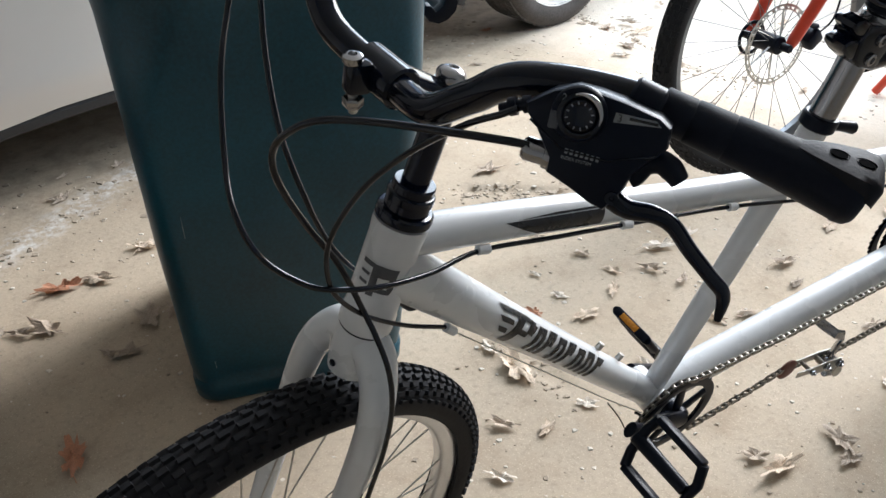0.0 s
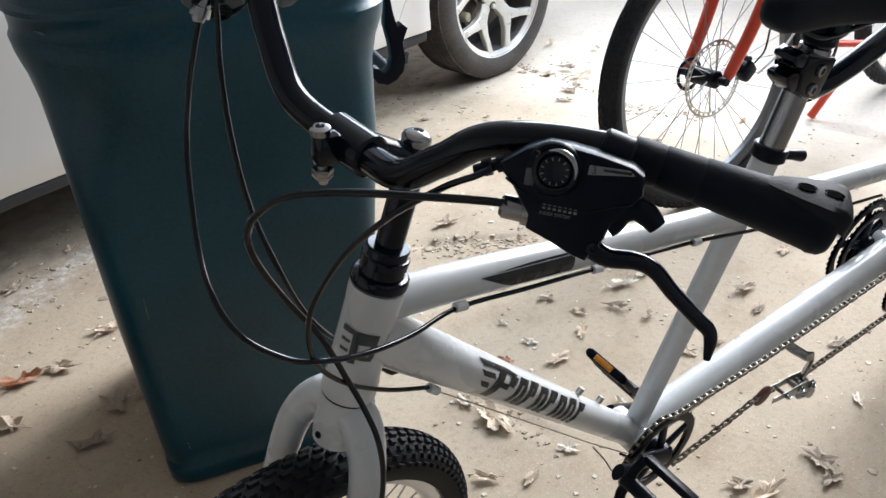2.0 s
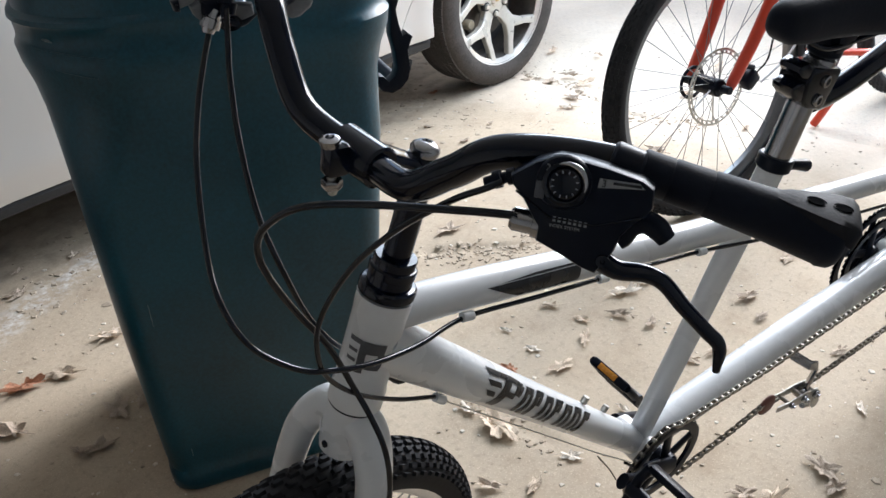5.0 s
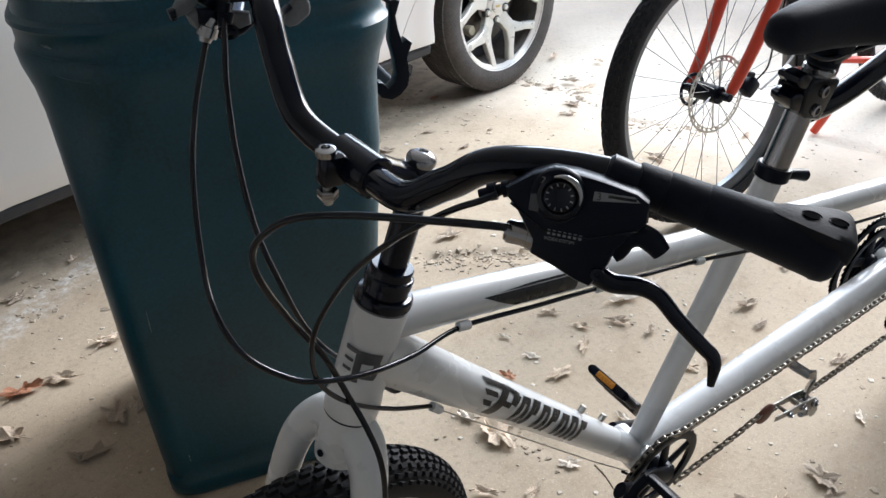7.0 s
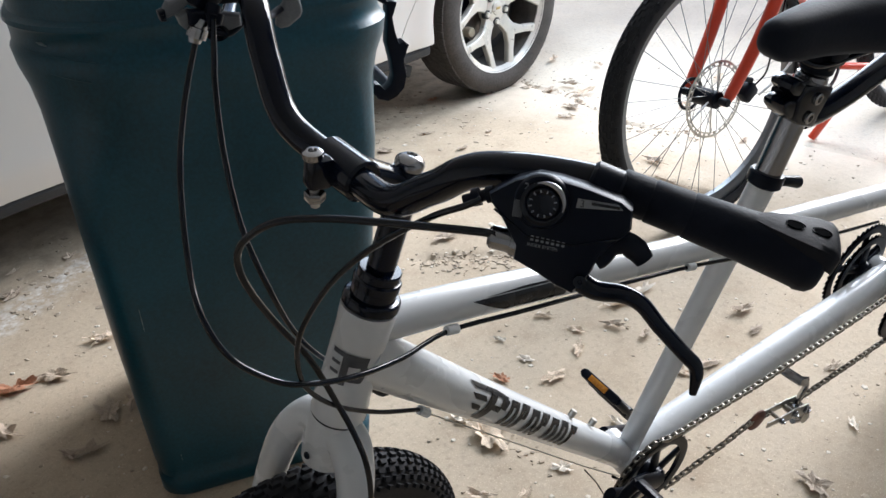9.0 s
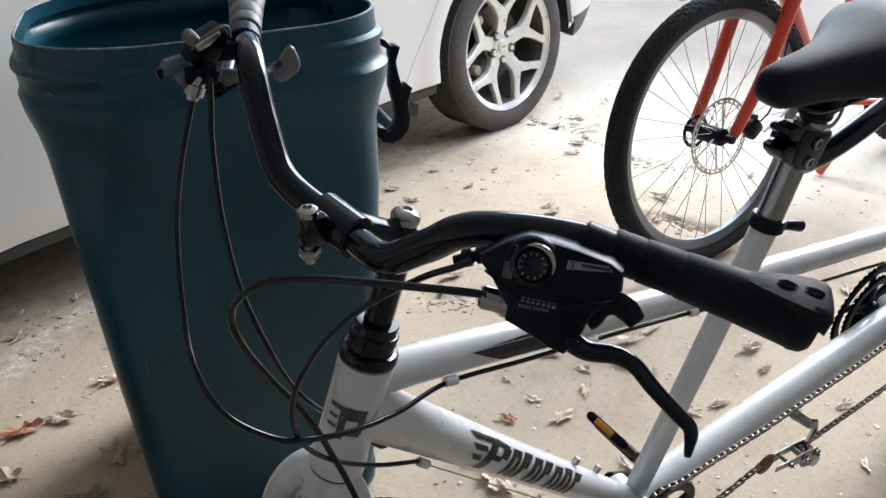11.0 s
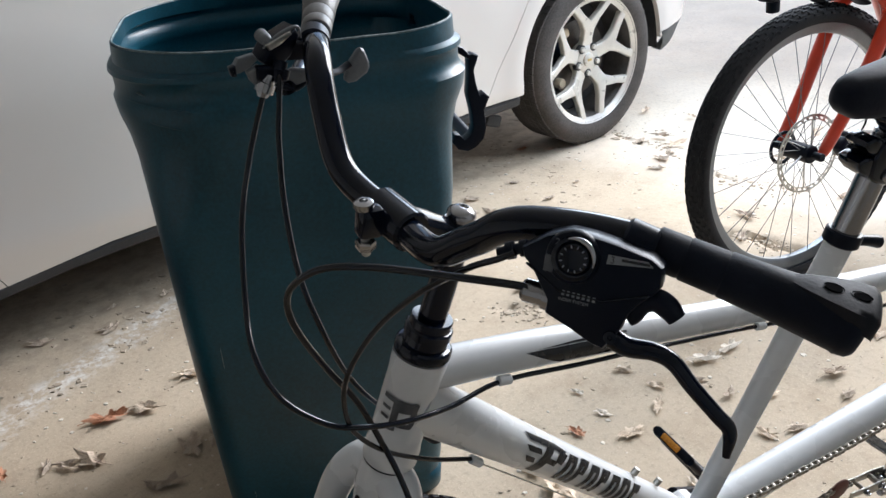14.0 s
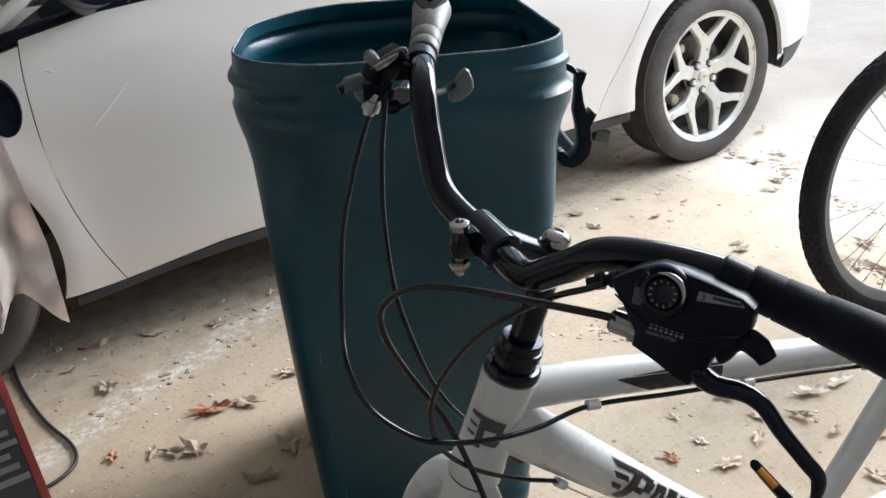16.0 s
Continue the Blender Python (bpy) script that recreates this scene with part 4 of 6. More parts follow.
part("cable_adjuster", tube([(0.240, 0.152, 1.126), (0.236, 0.151, 1.120), (0.2358, 0.151, 1.1198), (0.232, 0.150, 1.113), (0.2318, 0.150, 1.1128), (0.230, 0.149, 1.109)], [0.0068, 0.0068, 0.0082, 0.0082, 0.0060, 0.0045], 18), CHROME, pod_f, "chromed cable adjuster barrel")
part("cable_ferrule", tube([(0.250, 0.150, 1.136), (0.246, 0.146, 1.130), (0.2458, 0.1458, 1.1298), (0.243, 0.141, 1.122)], [0.006, 0.006, 0.0042, 0.0034], 16), BLACKP, pod_f)

# cables
CR = 0.0025
A_RUN = [(0.231, 0.149, 1.110), (0.217, 0.135, 1.090), (0.203, 0.12, 1.067), (0.18, 0.08, 1.038), (0.163, 0.04, 0.99), (0.154, 0.0, 0.966), (0.165, -0.02, 0.932), (0.191, -0.04, 0.91), (0.215, -0.05, 0.902), (0.257, -0.05, 0.887), (0.31, -0.04, 0.871), (0.375, -0.022, 0.8565), (0.47, -0.0215, 0.836), (0.562, -0.0215, 0.817), (0.734, -0.0215, 0.779), (0.92, -0.0215, 0.728), (1.2, -0.0215, 0.668)]
B_RUN = [(0.245, 0.142, 1.128), (0.236, 0.125, 1.108), (0.228, 0.11, 1.088), (0.217, 0.08, 1.046), (0.213, 0.05, 0.994), (0.222, 0.03, 0.942), (0.243, 0.030, 0.880), (0.275, 0.032, 0.825), (0.33, 0.028, 0.765), (0.40, 0.024, 0.70)]
C_RUN = [(0.281, -0.178, 1.1045), (0.277, -0.172, 1.105), (0.251, -0.14, 1.1), (0.218, -0.09, 1.087), (0.194, -0.06, 1.075), (0.179, -0.04, 1.053), (0.176, -0.03, 1.029), (0.182, -0.03, 1.001), (0.201, -0.03, 0.957), (0.224, -0.034, 0.912), (0.241, -0.042, 0.861), (0.249, -0.056, 0.831), (0.253, -0.072, 0.801), (0.253, -0.080, 0.76), (0.248, -0.081, 0.712), (0.236, -0.080, 0.653), (0.205, -0.076, 0.53), (0.15, -0.07, 0.42)]
D_RUN = [(0.279, -0.164, 1.124), (0.271, -0.158, 1.118), (0.26, -0.14, 1.103), (0.246, -0.1, 1.061), (0.228, -0.07, 1.016), (0.211, -0.055, 0.971), (0.206, -0.05, 0.935), (0.215, -0.045, 0.892), (0.245, -0.04, 0.848), (0.293, -0.03, 0.802), (0.344, -0.0215, 0.766)]
for run, r, nm in ((A_RUN, CR, "brake_cable"), (B_RUN, CR, "gear_cable"), (C_RUN, CR * 1.08, "brake_cable"), (D_RUN, CR * 0.9, "gear_cable")):
    part(nm, tube(spline(run, 8), r, 10), CABLE, bike, "black cable housing")
part("inner_wire", tube([(0.356, -0.0215, 0.753), (0.62, -0.024, 0.487), (0.705, -0.024, 0.405)], 0.0008, 6), STEEL, bike)
part("cable_end", tube(spline([(0.62, -0.026, 0.482), (0.64, -0.034, 0.45), (0.655, -0.04, 0.42)], 4), 0.0012, 6), CHAIN, bike)
part("gear_cable", tube(spline([(0.69, -0.024, 0.415), (0.72, -0.026, 0.385), (0.755, -0.02, 0.36)], 4), 0.0022, 8), BLACKG, bike)

# front timing ring, cranks and pedals
RC = V(0.7446, -0.046, 0.4080)


def chainring(c, r, teeth, parent, name, arms=5):
    m = axes(c, V(1, 0, 0), V(0, 0, 1))
    ring_bm = bmesh.new()
    n = teeth * 4
    rows = []
    for i in range(n):
        a = 2 * math.pi * i / n
        ro = r + (0.0032 if i % 4 in (1, 2) else -0.0022)
        rows.append([ring_bm.verts.new(m @ V(rr * math.cos(a), rr * math.sin(a), z)) for rr, z in ((r - 0.013, -0.0014), (r - 0.003, -0.0014), (ro, -0.0008), (ro, 0.0008), (r - 0.003, 0.0014), (r - 0.013, 0.0014))])
    for i in range(n):
        A, B = rows[i], rows[(i + 1) % n]
        for k in range(6):
            ring_bm.faces.new((A[k], A[(k + 1) % 6], B[(k + 1) % 6], B[k]))
    ring = part(name, ring_bm, BLACKG, parent, "black toothed chainring")
    part("chain_guard", lathe([(r - 0.014, 0.002), (r - 0.004, 0.0035), (r + 0.001, 0.005), (r - 0.004, 0.0062), (r - 0.014, 0.0048)], 64, m=m, closed=True), BLACKP, ring)
    for k in range(arms):
        a = 2 * math.pi * k / arms + 0.35
        part("spider_arm", tube([m @ V(0.012 * math.cos(a), 0.012 * math.sin(a), 0.003), m @ V((r - 0.009) * math.cos(a), (r - 0.009) * math.sin(a), 0.001)], [0.0095, 0.0075], 10, flat=0.45, up=tuple(m.to_3x3() @ V(0, 0, 1))), BLACKP, ring)
    part("ring_boss", rod(c + V(0, 0.012, 0), c - V(0, 0.016, 0), 0.017, seg=24), BLACKP, ring)
    return ring


def pedal(c, axle, chord, parent_name, lit=True):
    """A flat platform pedal: axle barrel, two cage bars, end bars and reflectors."""
    axle, chord = Vector(axle).normalized(), Vector(chord).normalized()
    nrm = axle.cross(chord).normalized()
    m = axes(c, axle, chord)
    pd = part(parent_name, rod(m @ V(-0.052, 0, 0), m @ V(0.042, 0, 0), 0.011, 0.009, seg=16), BLACKP, bike, "black plastic platform pedal")
    for s in (-1, 1):
        part("cage_bar", block((0.082, 0.011, 0.017), m @ Matrix.Translation((0, 0.044 * s, 0)), 0.003), BLACKP, pd)
        part("end_bar", tube([m @ V(-0.040, 0.044 * s, 0), m @ V(-0.046, 0.02 * s, 0), m @ V(-0.046, 0, 0)], 0.0072, 10), BLACKP, pd)
        part("end_bar", tube([m @ V(0.040, 0.044 * s, 0), m @ V(0.050, 0.018 * s, 0), m @ V(0.048, 0, 0)], 0.0072, 10), BLACKP, pd)
        if lit:
            part("reflector", block((0.040, 0.003, 0.011), m @ Matrix.Translation((0.004, 0.0505 * s, 0)), 0.001), AMBER, pd, "amber reflector strip")
    return pd


chainring(RC, 0.071, 36, bike, "timing_ring")
CE = V(0.628, -0.068, 0.468)
part("crank_arm", tube(spline([RC + V(0, -0.014, 0), RC + V(-0.05, -0.017, 0.030), CE + V(0.03, 0, -0.018), CE], 5), [0.015, 0.0125, 0.011, 0.0125], 16, flat=0.62, up=(0, 1, 0)), BLACKP, bike, "black crank arm")
pedal(CE + V(0.004, -0.062, -0.004), V(0, -1, 0), V(0.45, 0, 0.89), "pedal", False)
CF = V(0.889, 0.068, 0.300)
part("crank_arm", tube([BBF + V(0, 0.045, 0), BBF + V(0.07, 0.055, -0.045), CF], [0.015, 0.012, 0.0125], 16, flat=0.62, up=(0, 1, 0)), BLACKP, bike, "black crank arm")
pedal(CF + V(-0.006, 0.090, 0.004), V(0, 1, 0), V(-0.58, 0, 0.81), "pedal")

# timing chain with its spring tensioner
link_bm = bmesh.new()
for s in (-1, 1):
    out = []
    for k in range(16):
        a = 2 * math.pi * k / 16
        cx = 0.0062 if math.cos(a) > 0 else -0.0062
        out.append((cx + 0.0043 * math.cos(a), 0.0043 * math.sin(a) * (1 if abs(math.cos(a)) > 0.3 else 0.82)))
    plate(out, 0.0011, Matrix.Translation((0, 0, 0.0030 * s)), 0, link_bm)
rod((0.0062, 0, -0.0045), (0.0062, 0, 0.0045), 0.0030, seg=10, bm=link_bm)
rod((-0.0062, 0, -0.0022), (-0.0062, 0, 0.0022), 0.0038, seg=10, bm=link_bm)
link_me = finish(link_bm)
link_me.materials.append(CHAIN)


def chain(path, parent, name):
    P = [Vector(p) for p in path]
    root = part(name, rod(P[0] + V(0, 0.0035, 0), P[0] - V(0, 0.0035, 0), 0.003, seg=10), CHAIN, parent, "dark oily steel chain")
    total = sum((b - a).length for a, b in zip(P, P[1:]))
    n = int(total / 0.0127)
    for i in range(n):
        s, k = (i + 0.5) * 0.0127, 0
        while s > (P[k + 1] - P[k]).length and k < len(P) - 2:
            s -= (P[k + 1] - P[k]).length
            k += 1
        d = (P[k + 1] - P[k]).normalized()
        lk = part("link", link_me, CHAIN, root)
        lk.matrix_basis = axes(P[k] + d * s, d, V(0, 0, 1)) @ Matrix.Diagonal((1, 1, 1.0 if i % 2 else 0.72, 1))
    return root


wrap = [RC + V(0.072 * math.cos(radians(a)), 0, 0.072 * math.sin(radians(a))) for a in range(300, 86, -12)]
chain(wrap + [(0.762, -0.05, 0.478), (0.956, -0.05, 0.474), (1.16, -0.05, 0.483), (1.40, -0.05, 0.497)], bike, "timing_chain")
chain([(0.792, -0.05, 0.345), (0.835, -0.05, 0.350), (0.922, -0.05, 0.360), (0.995, -0.05, 0.374), (1.030, -0.05, 0.362)], bike, "timing_chain")
chain([(1.10, -0.05, 0.344), (1.26, -0.05, 0.347), (1.45, -0.05, 0.352)], bike, "timing_chain")
tens = part("chain_tensioner", plate([(-0.030, -0.006), (0.004, -0.012), (0.020, -0.034), (0.036, -0.040), (0.040, -0.022), (0.026, 0.004), (0.010, 0.016), (-0.010, 0.008), (-0.030, 0.006)], 0.004, axes(V(1.100, -0.060, 0.330), V(1, 0, 0), V(0, 0, 1)), 0.001), STEEL, bike, "zinc-plated chain tensioner with pulleys")
part("tensioner_bracket", tube([(1.085, -0.012, 0.412), (1.086, -0.030, 0.410), (1.094, -0.052, 0.405), (1.112, -0.055, 0.396), (1.116, -0.055, 0.388), (1.108, -0.055, 0.362), (1.112, -0.054, 0.340)], [0.009, 0.009, 0.0085, 0.0085, 0.009, 0.010, 0.011], 14, flat=0.4, up=(0, 1, 0)), CHROME, tens)
for v in (-0.067, -0.045):
    part("arm_plate", upright([(1.004, 0.373), (1.004, 0.361), (1.045, 0.350), (1.082, 0.341), (1.118, 0.327), (1.127, 0.334), (1.124, 0.347), (1.085, 0.358), (1.045, 0.363)], v, 0.0026), STEEL, tens, "stamped zinc-plated arm plate")
for u, w, r in ((1.118, 0.338, 0.0075), (1.080, 0.350, 0.0065), (1.042, 0.357, 0.0050)):
    pin = part("tensioner_pivot", rod((u, -0.064, w), (u, -0.042, w), r * 0.7, seg=16), CHAIN, tens)
    part("pivot_nut", lathe([(0, 0), (r, 0), (r * 1.08, 0.001), (r * 1.08, 0.0050), (r, 0.006), (r * 0.5, 0.006), (r * 0.5, 0.009), (0, 0.009)], 6, m=axes(V(u, -0.0683, w), V(1, 0, 0), V(0, 0, 1))), CHROME, pin)
part("tensioner_spring", tube([V(1.100 + 0.0095 * math.cos(k * 0.7), -0.063 + 0.00034 * k, 0.336 + 0.0095 * math.sin(k * 0.7)) for k in range(55)], 0.0013, 6), CHROME, tens, "coiled return spring")
part("stop_lever", upright([(1.112, 0.334), (1.126, 0.334), (1.136, 0.312), (1.131, 0.302), (1.120, 0.304), (1.108, 0.318)], -0.0715, 0.003), STEEL, tens)
part("cable_stop", rod((1.103, -0.062, 0.312), (1.124, -0.062, 0.303), 0.0062, seg=16, chamfer=0.001), CHROME, tens)
RUST = material("brown_nylon", (0.16, 0.06, 0.045), 0.5, vary=0.3, scale=60, fine=300, bump=0.1)
part("tensioner_pulley", lathe([(0, 0.005), (0.012, 0.005), (0.018, 0.003), (0.020, 0.001), (0.020, -0.001), (0.018, -0.003), (0.012, -0.005), (0, -0.005)], 22, m=axes(V(1.000, -0.050, 0.366), V(1, 0, 0), V(0, 0, 1))), RUST, tens, "brown nylon guide pulley")

# rear drive rings on the far side
chainring(V(1.362, 0.048, 0.466), 0.085, 42, bike, "rear_chainring")
chainring(V(1.362, 0.040, 0.466), 0.066, 34, bike, "rear_chainring")
chainring(V(1.40, -0.046, 0.425), 0.071, 36, bike, "timing_ring")

# saddle on its post with the stoker's stem clamped below
def saddle(parent):
    sect = []
    for u, hw, top, dep in ((0.788, 0.006, 1.050, 0.012), (0.792, 0.014, 1.058, 0.028), (0.805, 0.021, 1.064, 0.044), (0.835, 0.026, 1.067, 0.052), (0.875, 0.031, 1.069, 0.056), (0.92, 0.043, 1.072, 0.062), (0.96, 0.062, 1.077, 0.068), (1.00, 0.084, 1.083, 0.072), (1.035, 0.097, 1.088, 0.072), (1.06, 0.094, 1.088, 0.066), (1.075, 0.070, 1.083, 0.050), (1.080, 0.03, 1.078, 0.03)):
        ring = []
        for k in range(20):
            a = 2 * math.pi * k / 20
            c, s = math.cos(a), math.sin(a)
            x = hw * (abs(c) ** 0.75) * (1 if c > 0 else -1)
            z = top - dep / 2 + dep / 2 * (abs(s) ** 0.7) * (1 if s > 0 else -1)
            z -= 0.16 * x * x / max(hw, 0.02)
            ring.append(V(u + 0.002, x, z + 0.002))
        sect.append(ring)
    ob = part("saddle", loft(sect), RUBBER, parent, "black padded vinyl saddle", sharp=60)
    for s in (-1, 1):
        part("saddle_rail", tube(spline([(0.836, 0.010 * s, 1.022), (0.876, 0.020 * s, 1.005), (0.936, 0.022 * s, 1.003), (0.996, 0.045 * s, 1.022)], 5), 0.0036, 10), BLACKG, ob)
    return ob


saddle(bike)
part("saddle_clamp", block((0.040, 0.046, 0.034), axes(V(0.914, 0, 1.008), V(1, 0, 0.1), V(0, 1, 0)), 0.008), BLACKP, bike, "black saddle clamp")
part("post_sleeve", rod(V(0.9020, 0, 0.962), V(0.9064, 0, 0.982), 0.0188, seg=24), CHROME, bike)
part("post_sleeve", rod(V(0.9064, 0, 0.982), V(0.9150, 0, 1.022), 0.0205, seg=24), BLACKP, bike)
stoker = part("stoker_stem", upright([(0.866, 0.983), (0.9202, 0.9697), (0.9249, 0.9645), (0.9065, 0.9168), (0.8767, 0.9285), (0.860, 0.941), (0.857, 0.966)], -0.001, 0.040), BLACKG, bike, "black adjustable stem clamped on the seat post")
part("clamp_ear", upright([(0.868, 0.984), (0.851, 0.993), (0.838, 0.990), (0.837, 0.984), (0.846, 0.975), (0.864, 0.966)], -0.004, 0.030), BLACKG, stoker)
part("clamp_ear", upright([(0.864, 0.966), (0.843, 0.969), (0.833, 0.966), (0.835, 0.958), (0.848, 0.946), (0.866, 0.938)], -0.004, 0.030), BLACKG, stoker)
part("stem_tube", tube(spline([(0.914, 0, 0.920), (0.950, 0, 0.920), (1.02, 0, 0.934), (1.12, 0, 0.966)], 4), 0.0150, 20), BLACKG, stoker)
for u, w in ((0.8935, 0.9604), (0.8872, 0.9376)):
    part("clamp_bolt", lathe([(0.0076, 0), (0.0074, 0.003), (0.0062, 0.004), (0.0042, 0.004), (0.0036, 0.001), (0, 0.001)], 18, m=axes(V(u, -0.0212, w), V(1, 0, 0), V(0, 0, 1))), CHROME, stoker, "chrome socket bolt")

# valve on the front rim
vd = (front_m @ V(math.cos(2.35), math.sin(2.35), 0) - front_m.translation).normalized()
vp = front_m.translation + vd * (front_r - 0.016)
part("valve", tube([vp, vp - vd * 0.012, vp - vd * 0.0121, vp - vd * 0.030], [0.0035, 0.0035, 0.0046, 0.0042], 12), BLACKP, bike, "black valve cap")

# rear end, behind the rear bracket
RAX = V(1.985, 0, 0.371)
part("rear_seat_tube_top", tube([BBR + V(0.125, 0, 0.40), BBR + V(0.15, 0, 0.48)], 0.0136, 16), CHROME, bike)
for s in (-1, 1):
    part("chain_stay", tube([BBR + V(0.01, 0.02 * s, 0), (1.65, 0.045 * s, 0.41), RAX + V(0, 0.062 * s, 0)], 0.010, 12), WHITE, frame_part)
    part("seat_stay", tube([(1.525, 0.014 * s, 0.74), (1.60, 0.045 * s, 0.65), RAX + V(0, 0.062 * s, 0)], 0.0085, 12), WHITE, frame_part)
wheel(bike, RAX, V(0, 1, 0), 0.371, 0.056, 60, 36, (TYRE, ALU, ALU, STEEL))

# ---- the refuse bin ----
BINM = Matrix.Translation((-0.362, 1.624, 0)) @ Matrix.Rotation(radians(16.3), 4, "Z")
bin_ob = thing("refuse_bin", BINM, "large dark green plastic refuse bin without its lid", "bin")
BIN_SECTIONS = [(0.0, 0.215, 0.258, 0.05), (0.012, 0.223, 0.267, 0.05), (0.050, 0.225, 0.269, 0.052), (0.056, 0.221, 0.264, 0.052), (0.09, 0.226, 0.268, 0.055), (0.40, 0.245, 0.280, 0.06), (0.72, 0.264, 0.294, 0.065), (0.78, 0.267, 0.297, 0.07), (0.84, 0.271, 0.302, 0.075), (0.88, 0.280, 0.309, 0.08), (0.915, 0.294, 0.319, 0.085), (0.942, 0.297, 0.323, 0.085), (0.950, 0.291, 0.318, 0.085), (0.958, 0.287, 0.315, 0.085), (0.980, 0.286, 0.314, 0.085), (0.987, 0.291, 0.319, 0.085), (0.995, 0.290, 0.318, 0.085), (1.001, 0.281, 0.310, 0.083), (1.030, 0.279, 0.308, 0.083)]


def bin_ring(z, hw, hd, r, inset=0.0):
    grow = float(np.interp(z, (0.0, 0.4, 0.68, 0.74, 0.80, 0.86, 0.92, 0.945, 0.965, 1.03), (0.004, 0.012, 0.010, 0.013, 0.019, 0.023, 0.021, 0.023, 0.031, 0.032)))
    cx = -0.020 + 0.047 * z - grow / 2
    hw += grow / 2 - inset
    hd -= inset
    lift = float(np.interp(z, (0.72, 0.93), (0.0, 1.0)))
    radii = (r + 0.035 * lift, r + 0.125 * lift, r + 0.125 * lift, r + 0.035 * lift)
    ring = []
    for (sx, sy, a0), rr in zip(((1, 1, 0), (-1, 1, 90), (-1, -1, 180), (1, -1, 270)), radii):
        rr -= inset * 0.8
        for k in range(15):
            a = radians(a0 + 90 * k / 14)
            ring.append((sx * (hw - rr) + rr * math.cos(a), sy * (hd - rr) + rr * math.sin(a)))
    z *= 0.988
    wave = 0.0025 if 0.05 < z < 0.8 else 0.0
    return [V(cx + x, y - wave * math.cos(x / hw * 1.4), z - 0.016 * z * (x + 0.1) + (0.003 * math.sin(x * 11 + y * 7) if z > 1.0 else 0)) for x, y in ring]


outer = [bin_ring(*s) for s in BIN_SECTIONS]
inner = [bin_ring(*s, inset=0.006) for s in BIN_SECTIONS[::-1] if s[0] > 0.01]
part("body", loft(outer + inner), BIN, bin_ob, "dark green moulded plastic body", sharp=50)
part("rim_edge", tube(bin_ring(1.031, 0.276, 0.305, 0.081), 0.0020, 8, closed=True), BINEDGE, bin_ob, "scuffed pale top edge")
HOOK = [(0.342, 0.933), (0.353, 0.919), (0.360, 0.920), (0.371, 0.915), (0.365, 0.899), (0.360, 0.888), (0.363, 0.862), (0.369, 0.837), (0.379, 0.841), (0.389, 0.832), (0.377, 0.807), (0.379, 0.772), (0.373, 0.749), (0.356, 0.733), (0.338, 0.727), (0.318, 0.734), (0.308, 0.750), (0.313, 0.766), (0.323, 0.764), (0.333, 0.752), (0.346, 0.761), (0.352, 0.776), (0.350, 0.807), (0.344, 0.842), (0.349, 0.882), (0.350, 0.911), (0.33, 0.925), (0.30, 0.935), (0.30, 0.955)]
hm = Matrix(((1, 0, 0, 0), (0, 0, -1, -0.12), (0, 1, 0, 0), (0, 0, 0, 1)))
bracket = part("handle_bracket", plate(HOOK, 0.030, hm, 0.003), BLACKP, bin_ob, "black plastic handle bracket")
part("handle_bracket", plate(HOOK, 0.030, Matrix.Translation((0, 0.27, 0)) @ hm, 0.003), BLACKP, bin_ob, "black plastic handle bracket")
part("handle_bar", rod((0.352, -0.12, 0.742), (0.352, 0.15, 0.742), 0.013, seg=18), BLACKP, bin_ob, "black handle bar")


def bin_front(x, z):
    """A point on the bin's near face."""
    zs = [q[0] for q in BIN_SECTIONS]
    ring = bin_ring(z, *[float(np.interp(z, zs, [q[k] for q in BIN_SECTIONS])) for k in (1, 2, 3)])
    near = sorted((p for p in ring if p.y < 0 and (p.y < -0.15 or abs(p.x - x) < 0.02)), key=lambda p: abs(p.x - x))[:2]
    f = 0.0 if abs(near[1].x - near[0].x) < 1e-6 else (x - near[0].x) / (near[1].x - near[0].x)
    return near[0].lerp(near[1], min(1.0, max(0.0, f)))


part("scuff", tube([bin_front(-0.243, 0.967), bin_front(-0.236, 0.966), bin_front(-0.229, 0.963)], [0.0012, 0.0040, 0.0012], 8, flat=0.5), BINEDGE, bin_ob, "pale chip on the rim")
for x0, x1, z in ((-0.262, -0.150, 0.952), (-0.235, -0.175, 0.922)):
    part("mould_line", tube([bin_front(x0 + (x1 - x0) * k / 6, z - 0.012 * k / 6) for k in range(7)], 0.0014, 6), BIN, bin_ob)
# scuffs low on the front and a chip on the lower corner
for x0, z0, l, an in ((-0.13, 0.118, 0.045, 12), (-0.12, 0.108, 0.030, 18), (-0.075, 0.46, 0.05, 84), (0.06, 0.36, 0.035, 70)):
    d = V(math.cos(radians(an)), 0, math.sin(radians(an))) * l / 2
    part("scuff", tube([bin_front(x0 + k * d.x, z0 + k * d.z) for k in (-1, 0, 1)], [0.0006, 0.0022, 0.0006], 6, flat=0.3), BINEDGE, bin_ob, "pale scuff in the plastic")

# ---- the parked car: x runs rearwards from the rear axle, y into the car from its near side ----
CM = Matrix.Translation((0.505, 3.642, 0)) @ Matrix.Rotation(radians(41.0), 4, "Z")
car = thing("parked_car", CM, "silver-beige car with alloy wheels parked on the concrete floor", "car")
FX, WR, WZ, ARCH = -3.02, 0.360, 0.360, 0.428


